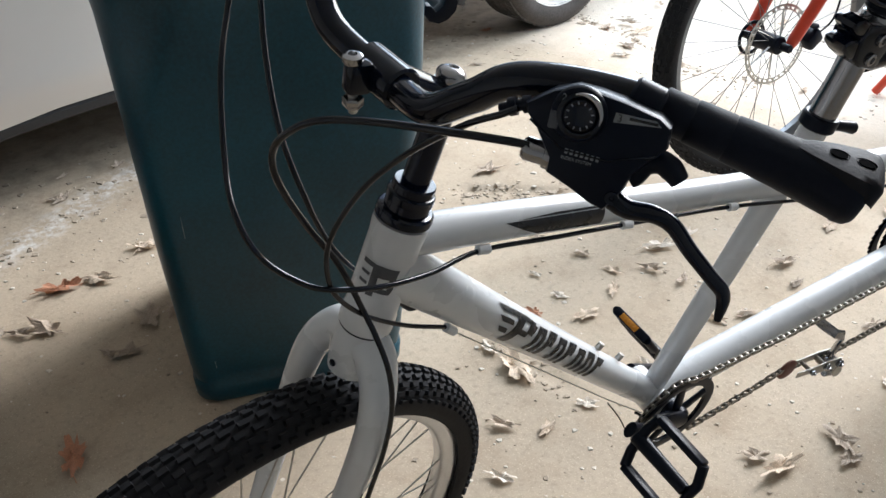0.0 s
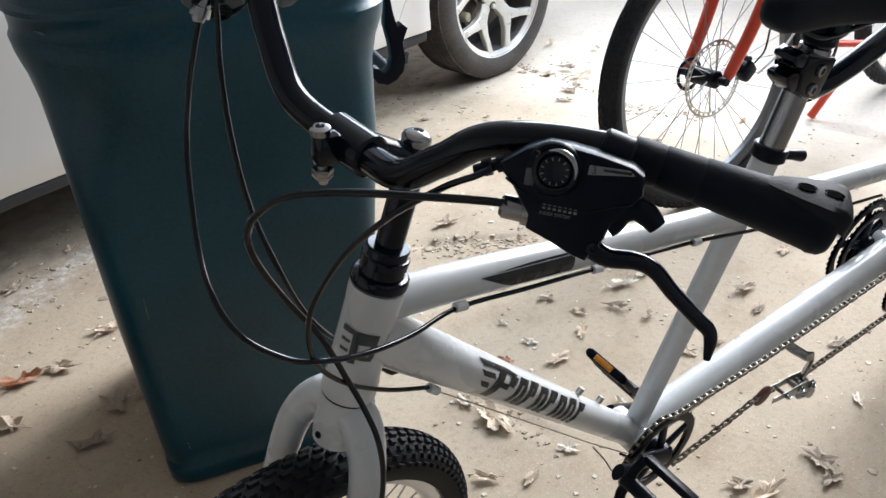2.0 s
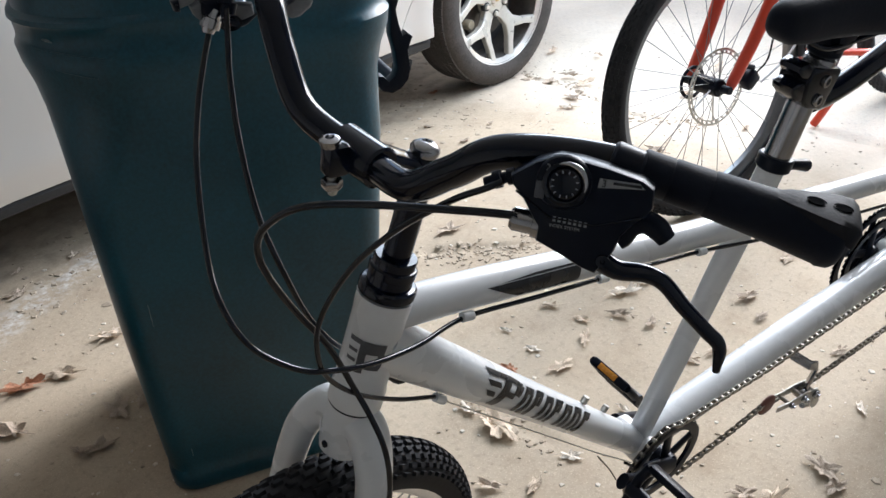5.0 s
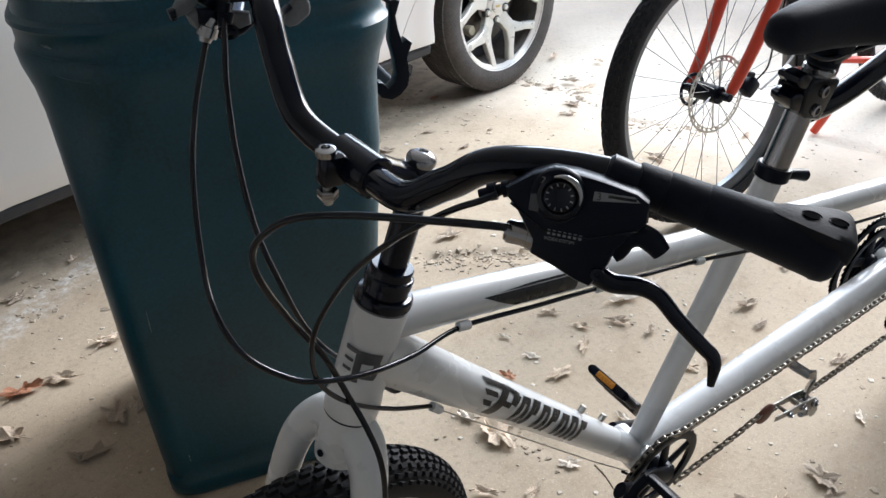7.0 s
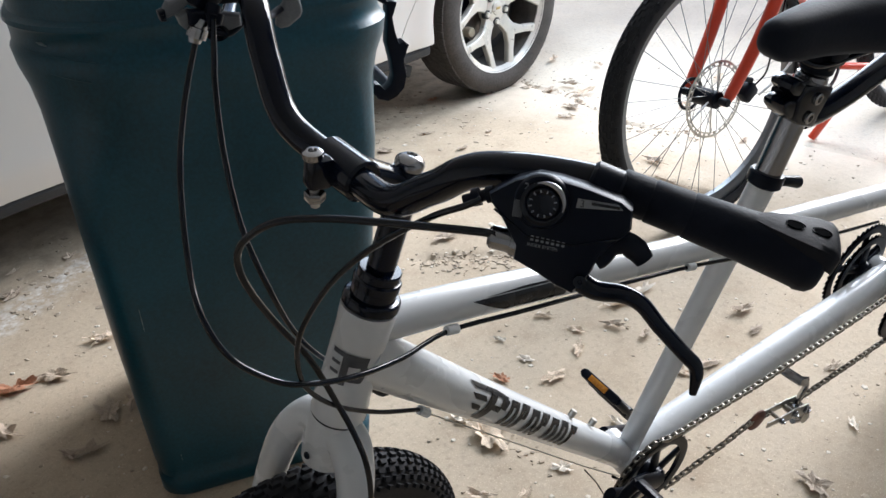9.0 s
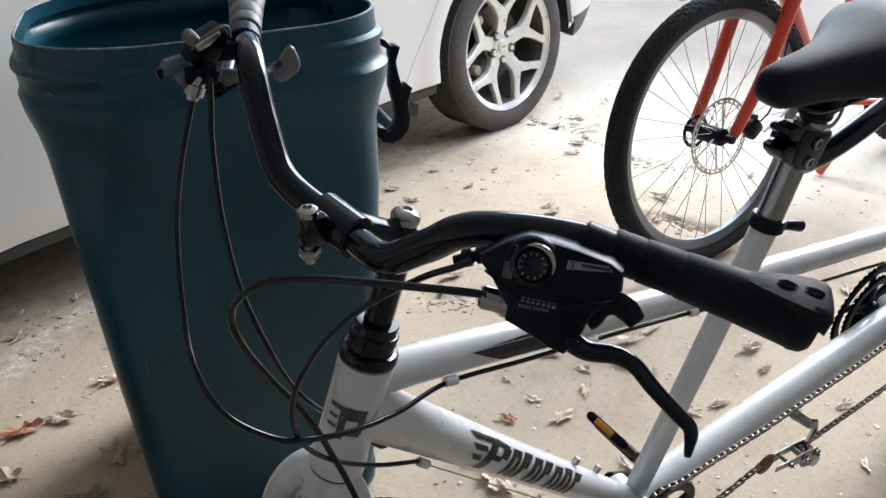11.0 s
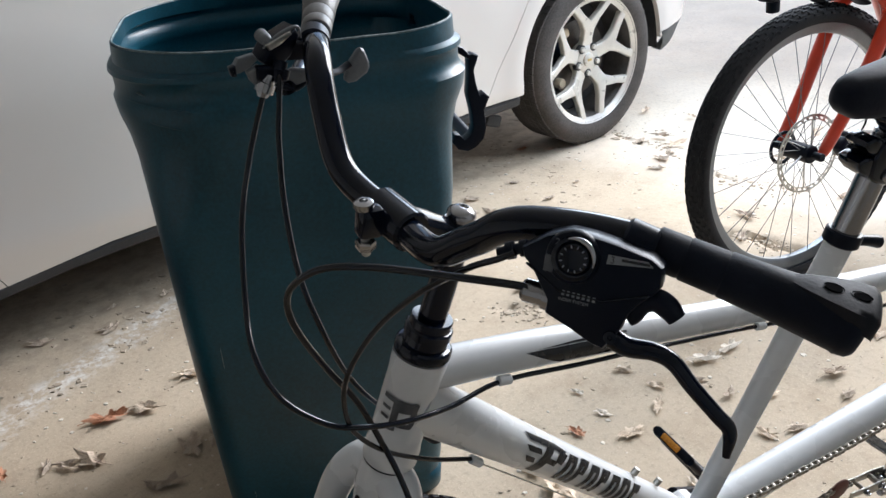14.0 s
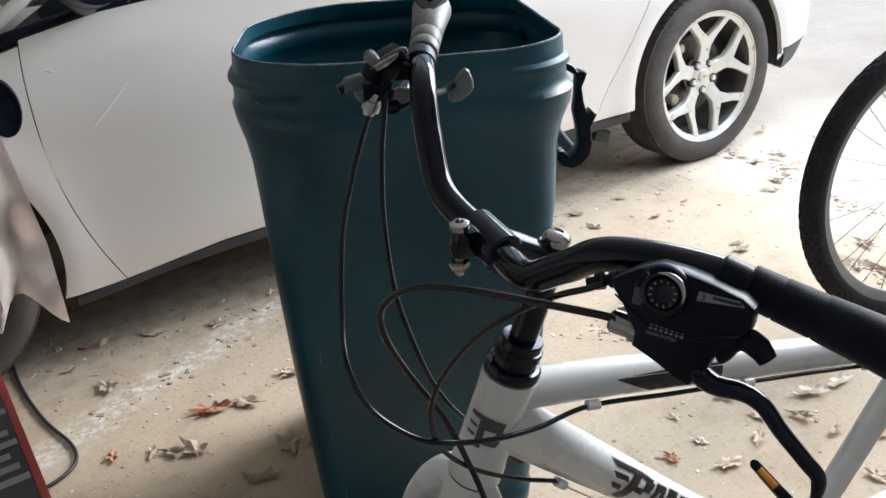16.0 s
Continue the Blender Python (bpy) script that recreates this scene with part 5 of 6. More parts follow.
def side_y(x, z):
    """How far the body side lies in from the car's widest line."""
    y = np.interp(z, (0.20, 0.26, 0.34, 0.42, 0.56, 0.72, 0.80, 0.90, 1.02), (0.028, 0.018, 0.006, 0.010, 0.006, 0.0, 0.006, 0.022, 0.050))
    if x > 0.45:
        y += 1.25 * (x - 0.45) ** 2
    if x < -3.1:
        y += 0.7 * (-3.1 - x) ** 2
    for cx in (0.0, FX):
        d = math.hypot(x - cx, z - WZ)
        y -= 0.010 * math.exp(-((d - ARCH - 0.03) / 0.06) ** 2)
    return y + 0.004


def belt(x):
    return float(np.interp(x, (-3.8, -3.0, -2.59, -2.44, -2.245, 0.9), (0.80, 0.90, 0.955, 0.988, 1.012, 1.18)))


def bottom(x):
    """The lower edge of the painted side, stepping up behind the rear wheel."""
    return float(np.interp(x, (-2.6, -2.2, -0.5, 0.40, 0.47, 0.9), (0.225, 0.265, 0.308, 0.33, 0.405, 0.44)))


def cut_a(z):
    return -2.5615 + 0.0655 * ((z - 0.775) / 0.37) ** 2 + 0.028 * min(0.0, z - 0.775)


def cut_b(z):
    return -1.42 - 0.04 * (z - 0.3)


def cut_c(z):
    return float(np.interp(z, (0.30, 0.43, 0.548, 0.713, 1.1), (-0.64, -0.557, -0.473, -0.37, -0.22)))


def panel(name, xa, xb, ztop, label=""):
    """A body panel between two cut lines, bent to the side's shape, with the wheel arches cut out and its edges turned in."""
    bm = bmesh.new()
    nz = 26
    zs0 = [0.2 + 0.9 * k / nz for k in range(nz + 1)]
    x_lo, x_hi = min(xa(z) for z in zs0), max(xb(z) for z in zs0)
    nx = max(6, int((x_hi - x_lo) / 0.02))
    grid = []
    for i in range(nx + 1):
        col = []
        for k in range(nz + 1):
            f = k / nz
            xm = xa(0.6) + (xb(0.6) - xa(0.6)) * i / nx
            z = bottom(xm) + f * (ztop(xm) - bottom(xm))
            x = xa(z) + 0.0015 + (xb(z) - xa(z) - 0.003) * i / nx
            for cx in (0.0, FX):
                d = math.hypot(x - cx, z - WZ)
                if ARCH - 0.04 < d < ARCH:
                    x, z = cx + (x - cx) * ARCH / d, WZ + (z - WZ) * ARCH / d
            col.append(bm.verts.new((x, side_y(x, z), z)))
        grid.append(col)
    for i in range(nx):
        for k in range(nz):
            q = (grid[i][k], grid[i + 1][k], grid[i + 1][k + 1], grid[i][k + 1])
            if any(min(math.hypot(v.co.x - cx, v.co.z - WZ) for cx in (0.0, FX)) < ARCH - 0.0015 for v in q):
                continue
            bm.faces.new(q)
    bmesh.ops.delete(bm, geom=[v for v in bm.verts if not v.link_faces], context="VERTS")
    edges = [e for e in bm.edges if e.is_boundary]
    r = bmesh.ops.extrude_edge_only(bm, edges=edges)
    bmesh.ops.translate(bm, verts=[g for g in r["geom"] if isinstance(g, bmesh.types.BMVert)], vec=(0, 0.022, 0))
    return part(name, bm, CARPAINT, car, label, sharp=35)


panel("front_fender", lambda z: -3.80, cut_a, lambda x: belt(x) - 0.02)
front_door = panel("front_door", cut_a, cut_b, belt)
rear_door = panel("rear_door", cut_b, cut_c, belt)
panel("quarter_panel", cut_c, lambda z: 0.86, belt, "rear quarter panel and bumper corner")
part("sill", loft([[V(x, y, bottom(x) + dz) for y, dz in ((0.034, -0.004), (0.026, -0.016), (0.030, -0.040), (0.044, -0.050), (0.110, -0.052), (0.120, -0.030), (0.120, 0.020), (0.040, 0.020))] for x in np.linspace(-2.585, -0.43, 14)]), CARTRIM, car, "dark grey plastic sill")
skirt_bm = bmesh.new()
skirt_rows = []
for x in np.linspace(0.448, 0.86, 18):
    zb = float(np.interp(x, (0.448, 0.53, 0.66, 0.86), (0.312, 0.335, 0.405, 0.41)))
    skirt_rows.append([skirt_bm.verts.new((x, side_y(x, z) + dy, z)) for z, dy in ((bottom(x) + 0.02, 0.016), (bottom(x) - 0.004, 0.006), ((zb + bottom(x)) / 2, 0.008), (zb, 0.016), (zb + 0.006, 0.07))])
for A, B in zip(skirt_rows, skirt_rows[1:]):
    for k in range(4):
        skirt_bm.faces.new((A[k], B[k], B[k + 1], A[k + 1]))
bmesh.ops.solidify(skirt_bm, geom=skirt_bm.faces[:], thickness=0.004)
part("bumper_skirt", skirt_bm, SKIRT, car, "grey plastic lower bumper")
part("mud_flap", block((0.014, 0.20, 0.20), Matrix.Translation((0.447, 0.15, 0.42)) @ Matrix.Rotation(radians(-6), 4, "Y"), 0.004), CARTRIM, car)
part("jack_point", block((0.08, 0.04, 0.05), Matrix.Translation((-0.50, 0.13, 0.200)) @ Matrix.Rotation(radians(20), 4, "Y"), 0.008), CARTRIM, car)
part("underbody", block((1.95, 1.6, 0.70), Matrix.Translation((-1.48, 0.92, 0.63)), 0.05), CARTRIM, car)
part("underbody_top", block((4.4, 1.55, 0.22), Matrix.Translation((-1.45, 0.93, 0.90)), 0.08), CARTRIM, car)
part("far_side", block((4.5, 0.12, 0.72), Matrix.Translation((-1.45, 1.76, 0.66)), 0.05), CARPAINT, car)
part("tailgate", block((0.14, 1.30, 0.66), Matrix.Translation((0.83, 0.92, 0.66)), 0.06), CARPAINT, car)
part("nose", block((0.14, 1.30, 0.60), Matrix.Translation((-3.72, 0.92, 0.62)), 0.06), CARPAINT, car)
part("bonnet", loft([[V(-3.75, 0.30, 0.90), V(-3.75, 1.54, 0.90), V(-3.75, 1.54, 0.86), V(-3.75, 0.30, 0.86)], [V(-3.3, 0.14, 0.985), V(-3.3, 1.70, 0.985), V(-3.3, 1.70, 0.93), V(-3.3, 0.14, 0.93)], [V(-2.45, 0.10, 1.03), V(-2.45, 1.74, 1.03), V(-2.45, 1.74, 0.97), V(-2.45, 0.10, 0.97)]]), CARPAINT, car)


def house_ring(z, x0, x1, y0):
    return [V(x, y, z) for x, y in ((x0, y0 + 0.08), (x0 + 0.08, y0), (x1 - 0.1, y0), (x1, y0 + 0.1), (x1, 1.74 - y0), (x1 - 0.1, 1.84 - y0), (x0 + 0.08, 1.84 - y0), (x0, 1.76 - y0))]


part("window_glass", loft([house_ring(0.97, -2.62, 0.66, 0.085), house_ring(1.30, -2.15, 0.55, 0.16), house_ring(1.60, -1.65, 0.34, 0.27)]), GLASSB, car, "dark window glass")
part("roof", loft([house_ring(1.60, -1.66, 0.35, 0.265), house_ring(1.645, -1.55, 0.28, 0.31), house_ring(1.665, -1.3, 0.1, 0.45)]), CARPAINT, car)
for x0, x1 in ((-2.60, -1.66), (-1.40, -1.36), (-0.32, -0.22), (0.56, 0.30)):
    part("pillar", tube([(x0, 0.095, 0.985 if x0 < -2 else 1.05), (x1, 0.262, 1.60)], 0.026, 10, flat=0.7), BLACKP if x0 > -2 else CARPAINT, car)
part("belt_trim", tube([(x, side_y(x, belt(x)) + 0.008, belt(x) + 0.008) for x in np.linspace(-2.60, 0.30, 12)], 0.016, 10), BLACKP, car, "black window trim")
mirror = part("door_mirror", tube(spline([(-2.36, 0.05, 1.02), (-2.37, -0.03, 1.05), (-2.37, -0.10, 1.09), (-2.36, -0.20, 1.10)], 5), [0.035, 0.05, 0.085, 0.07], 18, flat=0.8), BLACKP, car, "black door mirror")
part("mirror_glass", lathe([(0, 0), (0.062, 0), (0.062, 0.004), (0, 0.004)], 24, m=axes(V(-2.285, -0.13, 1.095), V(0, 1, 0), V(0, 0, 1))), CHROME, mirror)
part("fender_vent", lathe([(0, -0.012), (0.075, -0.012), (0.085, 0.0), (0.078, 0.010), (0.062, 0.009), (0.055, 0.005), (0, 0.005)], 28, m=axes(V(-2.630, side_y(-2.630, 0.80) - 0.001, 0.80), V(1, 0, 0), V(0, 0, 1)) @ Matrix.Diagonal((0.55, 0.95, 1, 1))), BLACKP, car, "black plastic fender trim")
for x, z, l, an in ((-2.363, 0.752, 0.155, 42), (-2.50, 0.925, 0.03, -30), (-2.49, 0.87, 0.03, -25)):
    part("scratch", tube([(x - l / 2 * math.cos(radians(an)), side_y(x, z - l / 2 * math.sin(radians(an))) - 0.0006, z - l / 2 * math.sin(radians(an))), (x, side_y(x, z) - 0.0006, z), (x + l / 2 * math.cos(radians(an)), side_y(x, z + l / 2 * math.sin(radians(an))) - 0.0006, z + l / 2 * math.sin(radians(an)))], [0.0008, 0.0024, 0.0010], 8, flat=0.16, up=(0, 1, 0)), SCRATCH, car)


GOLD = material("yellow_zinc_plate", (0.55, 0.42, 0.18), 0.35, 0.7, vary=0.15, scale=30, fine=200, bump=0.05)
PIN = material("cream_plated_pin", (0.58, 0.50, 0.36), 0.45, 0.2, vary=0.2, scale=40, fine=200, bump=0.1)
DISCM = material("worn_brake_steel", (0.16, 0.145, 0.13), 0.5, 0.8, vary=0.3, scale=20, fine=150, bump=0.1)


def car_wheel(cx, yc):
    m = axes(V(cx, yc, WZ), V(1, 0, 0), V(0, 0, 1))     # local z points out of the car
    hw, rr = 0.112, 0.272
    w = part("wheel", lathe([(rr - 0.024, hw * 0.78), (rr - 0.010, hw * 0.85), (rr, hw * 0.92), (rr + 0.004, hw * 0.90), (rr - 0.006, hw * 0.80), (rr - 0.022, hw * 0.72), (rr - 0.024, hw * 0.78)], 80, m=m), CARRIM, car, "silver alloy wheel with dusty tyre")
    # much darker than the rim paint: shade inside the wheel put into the colour
    part("barrel", lathe([(rr - 0.020, hw * 0.70), (rr - 0.024, hw * 0.60), (rr - 0.028, hw * 0.2), (rr - 0.028, -hw * 0.8)], 64, m=m), BARREL, w, "dusty inside of the rim, coloured dark for shade")
    prof = [(rr - 0.006, -hw * 0.88), (rr + 0.012, -hw * 0.98), (rr + 0.045, -hw * 1.02), (WR - 0.022, -hw * 0.96), (WR - 0.006, -hw * 0.85), (WR, -hw * 0.7), (WR, hw * 0.7), (WR - 0.006, hw * 0.85), (WR - 0.022, hw * 0.96), (rr + 0.045, hw * 1.02), (rr + 0.012, hw * 0.98), (rr - 0.006, hw * 0.88)]
    ty = part("tyre", lathe(prof, 96, m=m), CARTYRE, w, "dusty black tyre")
    bm = bmesh.new()
    for k in range(72):
        a = 2 * math.pi * k / 72
        for yy, sh in ((-0.075, 0), (-0.036, 0.5), (0.0, 0), (0.036, 0.5), (0.075, 0)):
            th = a + sh * 2 * math.pi / 72
            er, tg = V(math.cos(th), math.sin(th), 0), V(-math.sin(th), math.cos(th), 0)
            block((0.026, 0.030, 0.007), m @ axes(er * (WR - 0.0005) + V(0, 0, yy), tg, V(0, 0, 1)), 0, bm)
    tagged(part("tread", bm, CARTYRE, w, "joined tread blocks", sharp=20), kind="stuff")
    part("brake_disc", lathe([(0, 0.012), (0.060, 0.012), (0.062, 0.0), (0.165, -0.004), (0.165, -0.026), (0, -0.026)], 48, m=m), DISCM, w, "dull steel brake disc")
    part("wheel_back", lathe([(0.0, -0.05), (0.240, -0.05), (0.240, -0.07), (0, -0.07)], 40, m=m), CARTRIM, w)
    part("caliper", block((0.075, 0.13, 0.06), m @ Matrix.Translation((-0.150, 0.05, 0.0)), 0.014), BLACKP, w)
    for xx, yy in ((-0.100, 0.125), (-0.125, -0.085)):
        part("caliper_pin", lathe([(0, 0.030), (0.018, 0.029), (0.022, 0.024), (0.022, -0.02)], 20, m=m @ Matrix.Translation((xx, yy, 0))), PIN, w, "cream plated caliper pin")
    hub = part("wheel_centre", lathe([(0.074, 0.020), (0.073, 0.046), (0.060, 0.056), (0.038, 0.060), (0, 0.061)], 40, m=m), CARRIM, w)
    part("hub_cap", lathe([(0.030, 0.058), (0.029, 0.066), (0.024, 0.069), (0, 0.0695)], 28, m=m), CARRIM, w)
    part("cap_mark", block((0.026, 0.010, 0.002), m @ Matrix.Translation((0, 0, 0.0705)), 0.0008), GOLD, w)
    # five forked spokes: one flat-topped stem that splits in two towards the rim
    for k in range(5):
        a = math.pi / 2 + 2 * math.pi * k / 5
        rot = m @ Matrix.Rotation(a, 4, "Z")
        half = [(0.050, 0.036), (0.088, 0.028), (0.128, 0.030), (0.168, 0.056), (0.214, 0.104), (0.234, 0.128), (0.247, 0.110), (0.257, 0.088), (0.238, 0.080), (0.206, 0.050), (0.176, 0.010), (0.168, 0.0)]
        outline = [(x, -y) for x, y in half] + half[-2::-1]
        bm = plate(outline, 0.030, None, 0.006, segs=3)
        for v in bm.verts:
            v.co.z += 0.040 + 0.26 * max(0.0, v.co.x - 0.06) - 0.30 * max(0.0, v.co.x - 0.06) ** 2 - (0.010 if v.co.z > 0 and abs(v.co.y) < 0.006 and v.co.x < 0.15 else 0)
        bmesh.ops.transform(bm, matrix=rot, verts=bm.verts)
        part("spoke", bm, CARRIM, w, sharp=30)
        b = a + math.pi / 5
        part("lug_nut", lathe([(0.0120, 0.050), (0.0120, 0.066), (0.0105, 0.068), (0, 0.0685)], 6, m=m @ Matrix.Translation((0.060 * math.cos(b), 0.060 * math.sin(b), 0))), CARRIM, w)
        part("nut_seat", lathe([(0.0190, 0.040), (0.0190, 0.0595), (0.0130, 0.0600), (0.0120, 0.050)], 20, m=m @ Matrix.Translation((0.060 * math.cos(b), 0.060 * math.sin(b), 0))), CARTRIM, w)
    return w


for cx in (0.0, FX):
    car_wheel(cx, 0.112)
    bm = bmesh.new()
    rows = [[bm.verts.new((cx + r * math.cos(radians(a)), y, WZ + r * math.sin(radians(a)))) for r, y in ((ARCH + 0.004, 0.028), (ARCH + 0.024, 0.05), (ARCH + 0.024, 0.30), (0.12, 0.34))] for a in range(-4, 185, 8)]
    for A, B in zip(rows, rows[1:]):
        for k in range(3):
            bm.faces.new((A[k], A[k + 1], B[k + 1], B[k]))
    part("arch_liner", bm, CARTRIM, car)
for cx in (0.0, FX):
    part("far_tyre", lathe([(0.24, -0.1), (0.33, -0.112), (0.35, -0.08), (0.35, 0.08), (0.33, 0.112), (0.24, 0.1)], 40, m=axes(V(cx, 1.72, WZ), V(1, 0, 0), V(0, 0, 1))), CARTYRE, car)

# ---- the orange bicycle: its axes follow the turned front wheel ----
OM = Matrix.Translation((0.921, 2.309, 0.0)) @ Matrix.Rotation(radians(28.1), 4, "Z") @ Matrix.Rotation(radians(-2.5), 4, "X")
OI = OM.inverted()
orange = thing("orange_bicycle", OM, "orange-red mountain bicycle with disc brake, on its stand", "bicycle")
RIMG = material("grey_anodised_rim", (0.18, 0.19, 0.20), 0.35, 0.8, vary=0.15, scale=20, fine=200, bump=0.05)
SPOKED = material("dull_dark_spoke", (0.22, 0.22, 0.22), 0.45, 0.6, vary=0.2, scale=40, fine=200, bump=0.05)
TYRE2 = material("dusty_tyre_rubber", (0.022, 0.022, 0.024), 0.8, vary=0.35, scale=14, fine=200, bump=0.2, spec=0.3)
OC = V(0.012, 0, 0.407)
wheel(orange, OC, V(0, 1, 0), 0.407, 0.062, 78, 32, (TYRE2, RIMG, BLACKP, SPOKED), 0.012)
ofork = part("fork_crown", tube(spline([(0.205, -0.086, 0.770), (0.225, -0.05, 0.815), (0.235, 0, 0.825), (0.225, 0.05, 0.815), (0.205, 0.086, 0.770)], 5), 0.022, 14), ORANGE, orange, "orange-red fork")
for s, e in ((-1, 0.0), (1, 0.016)):
    part("fork_blade", tube(spline([(0.018, (0.068 + e) * s, 0.407), (0.034, (0.070 + e) * s, 0.432), (0.096, (0.076 + e) * s, 0.53), (0.156, (0.082 + e) * s, 0.645), (0.218, (0.086 + e * 0.6) * s, 0.780)], 5), [0.013, 0.017, 0.0185, 0.0195, 0.021], 18), ORANGE, ofork)
part("fork_bridge", tube(spline([(0.205, -0.086, 0.775), (0.150, -0.045, 0.86), (0.14, 0, 0.88), (0.150, 0.045, 0.86), (0.205, 0.086, 0.775)], 5), 0.012, 12), ORANGE, ofork)
ORM = axes(V(0, -0.036, 0.407), V(1, 0, 0), V(0, 0, 1))
rotor_bm = lathe([(0.0975, -0.001), (0.1010, -0.001), (0.1010, 0.001), (0.0975, 0.001)], 64, m=ORM, closed=True)
lathe([(0.1075, -0.001), (0.1140, -0.001), (0.1140, 0.001), (0.1075, 0.001)], 64, bm=rotor_bm, m=ORM, closed=True)
for k in range(30):
    merge(rotor_bm, block((0.010, 0.0062, 0.0019), ORM @ Matrix.Rotation(2 * math.pi * k / 30, 4, "Z") @ Matrix.Translation((0.1043, 0, 0)) @ Matrix.Rotation(0.55, 4, "Z"), 0))
rotor = part("brake_rotor", rotor_bm, STEEL, orange, "pierced steel brake rotor")
for k in range(6):
    a = 2 * math.pi * k / 6
    part("rotor_arm", tube(spline([ORM @ V(0.022 * math.cos(a), 0.022 * math.sin(a), 0), ORM @ V(0.058 * math.cos(a + 0.35), 0.058 * math.sin(a + 0.35), 0), ORM @ V(0.0985 * math.cos(a + 0.45), 0.0985 * math.sin(a + 0.45), 0)], 4), 0.0036, 8, flat=0.3), ALU, rotor)
part("hub_shell", rod((0, -0.052, 0.407), (0, 0.052, 0.407), 0.026, seg=24), BLACKP, orange, "black disc hub")
for s in (-1, 1):
    part("axle_nut", rod((0, 0.058 * s, 0.407), (0, 0.088 * s, 0.407), 0.012, seg=16), BLACKP, orange)
part("dropout_ring", lathe([(0.040, -0.002), (0.050, -0.002), (0.050, 0.002), (0.040, 0.002)], 32, m=axes(V(-0.005, 0.052, 0.405), V(1, 0, 0), V(0, 0, 1)), closed=True), BLACKP, orange)
cal = part("brake_caliper", block((0.055, 0.036, 0.045), axes(V(0.122, -0.050, 0.405), V(0.8, 0, 0.6), V(0, 1, 0)), 0.010), BLACKP, orange, "black brake caliper")
part("caliper_mount", rod((0.075, -0.055, 0.46), (0.13, -0.055, 0.44), 0.008), BLACKP, cal)
part("brake_hose", tube(spline([(0.145, -0.055, 0.42), (0.165, -0.075, 0.46), (0.170, -0.085, 0.53), (0.20, -0.088, 0.66), (0.235, -0.08, 0.82), (0.24, -0.03, 0.93)], 6), 0.0028, 8), BLACKG, orange)


def OW(x, y, z):
    return OI @ V(x, y, z)


HT0, HT1 = V(0.225, 0, 0.83), V(0.275, 0, 0.97)
oframe = part("frame", rod(HT0, HT1, 0.024, seg=22), ORANGE, orange, "orange-red frame")
OBB, OST = OW(1.440, 2.740, 0.33), OW(1.60, 2.88, 0.80)
part("down_tube", tube([HT0 + V(0.01, 0, 0.03), OBB], 0.026, 20), ORANGE, oframe)
part("top_tube", tube([HT1 - V(0, 0, 0.03), OST], 0.019, 18), ORANGE, oframe)
part("seat_tube", tube([OBB, OST], 0.018, 18), ORANGE, oframe)
ORW = OW(2.02, 3.16, 0.407)
for off in (-0.05, 0.05):
    e = V(0.3, 0.9, 0).normalized() * off
    part("chain_stay", tube([OBB + e * 0.5, ORW + e], 0.011, 12), ORANGE, oframe)
    part("seat_stay", tube([OST + e * 0.5, ORW + e], 0.009, 12), ORANGE, oframe)
odir = (OW(2.02, 3.16, 0.4) - OW(1.44, 2.74, 0.4)).normalized()
oax = V(-odir.y, odir.x, 0)
wheel(orange, ORW, oax, 0.407, 0.056, 60, 32, (TYRE2, RIMG, BLACKP, SPOKED))
rm = axes(OBB - oax * 0.05, odir, V(0, 0, 1))
part("chainring", lathe([(0.07, -0.002), (0.085, -0.002), (0.088, 0), (0.085, 0.002), (0.07, 0.002)], 48, m=rm, closed=True), BLACKP, orange, "black chainring")
part("crank_arm", tube([OBB - oax * 0.06, OBB - oax * 0.065 - odir * 0.145 + V(0, 0, -0.085)], [0.013, 0.011], 12), BLACKP, orange, "black crank arm")
part("pedal", block((0.085, 0.09, 0.020), Matrix.Translation(OBB - oax * 0.115 - odir * 0.145 + V(0, 0, -0.085)), 0.006), ALU, orange, "silver pedal")
ks = OW(1.715, 2.745, 0.305)
stand = part("kickstand", tube([OBB + odir * 0.04 + V(0, 0, -0.01), ks], [0.016, 0.018], 12, flat=0.7), ORANGE, orange, "orange-red two-legged stand")
part("stand_leg", tube(spline([ks, OW(1.768, 2.745, 0.29), OW(1.752, 2.725, 0.22), OW(1.732, 2.690, 0.14), OW(1.744, 2.630, 0.0)], 6), [0.017, 0.0165, 0.015, 0.014, 0.015], 14), ORANGE, stand)
part("stand_leg", tube(spline([ks, OW(1.665, 2.805, 0.225), OW(1.621, 2.851, 0.15), OW(1.549, 2.879, 0.0)], 6), [0.017, 0.015, 0.014, 0.015], 14), ORANGE, stand)
part("headlight", block((0.05, 0.05, 0.032), Matrix.Translation((-0.140, 0, 0.858)), 0.010), BLACKP, orange, "black front lamp")
part("lamp_foot", block((0.030, 0.026, 0.035), Matrix.Translation((-0.128, 0, 0.828)), 0.006), BLACKP, orange)
part("lamp_arm", tube(spline([(-0.115, 0, 0.865), (0.0, 0, 0.90), (0.14, 0, 0.885)], 5), 0.005, 8), BLACKP, orange)
part("mudguard_stub", tube(spline([(0.03, 0, 0.820), (0.09, 0, 0.822), (0.16, 0, 0.812), (0.2, 0, 0.79)], 5), [0.028, 0.034, 0.034, 0.03], 14, flat=0.25, up=(0, 0, 1)), GRIPTOP, orange, "grey plastic mudguard stub")
part("white_cable", tube(spline([(0.118, -0.095, 0.407), (0.20, -0.10, 0.450), (0.27, -0.10, 0.508), (0.36, -0.09, 0.60)], 5), 0.0035, 8), WHITE, orange, "white cable housing")

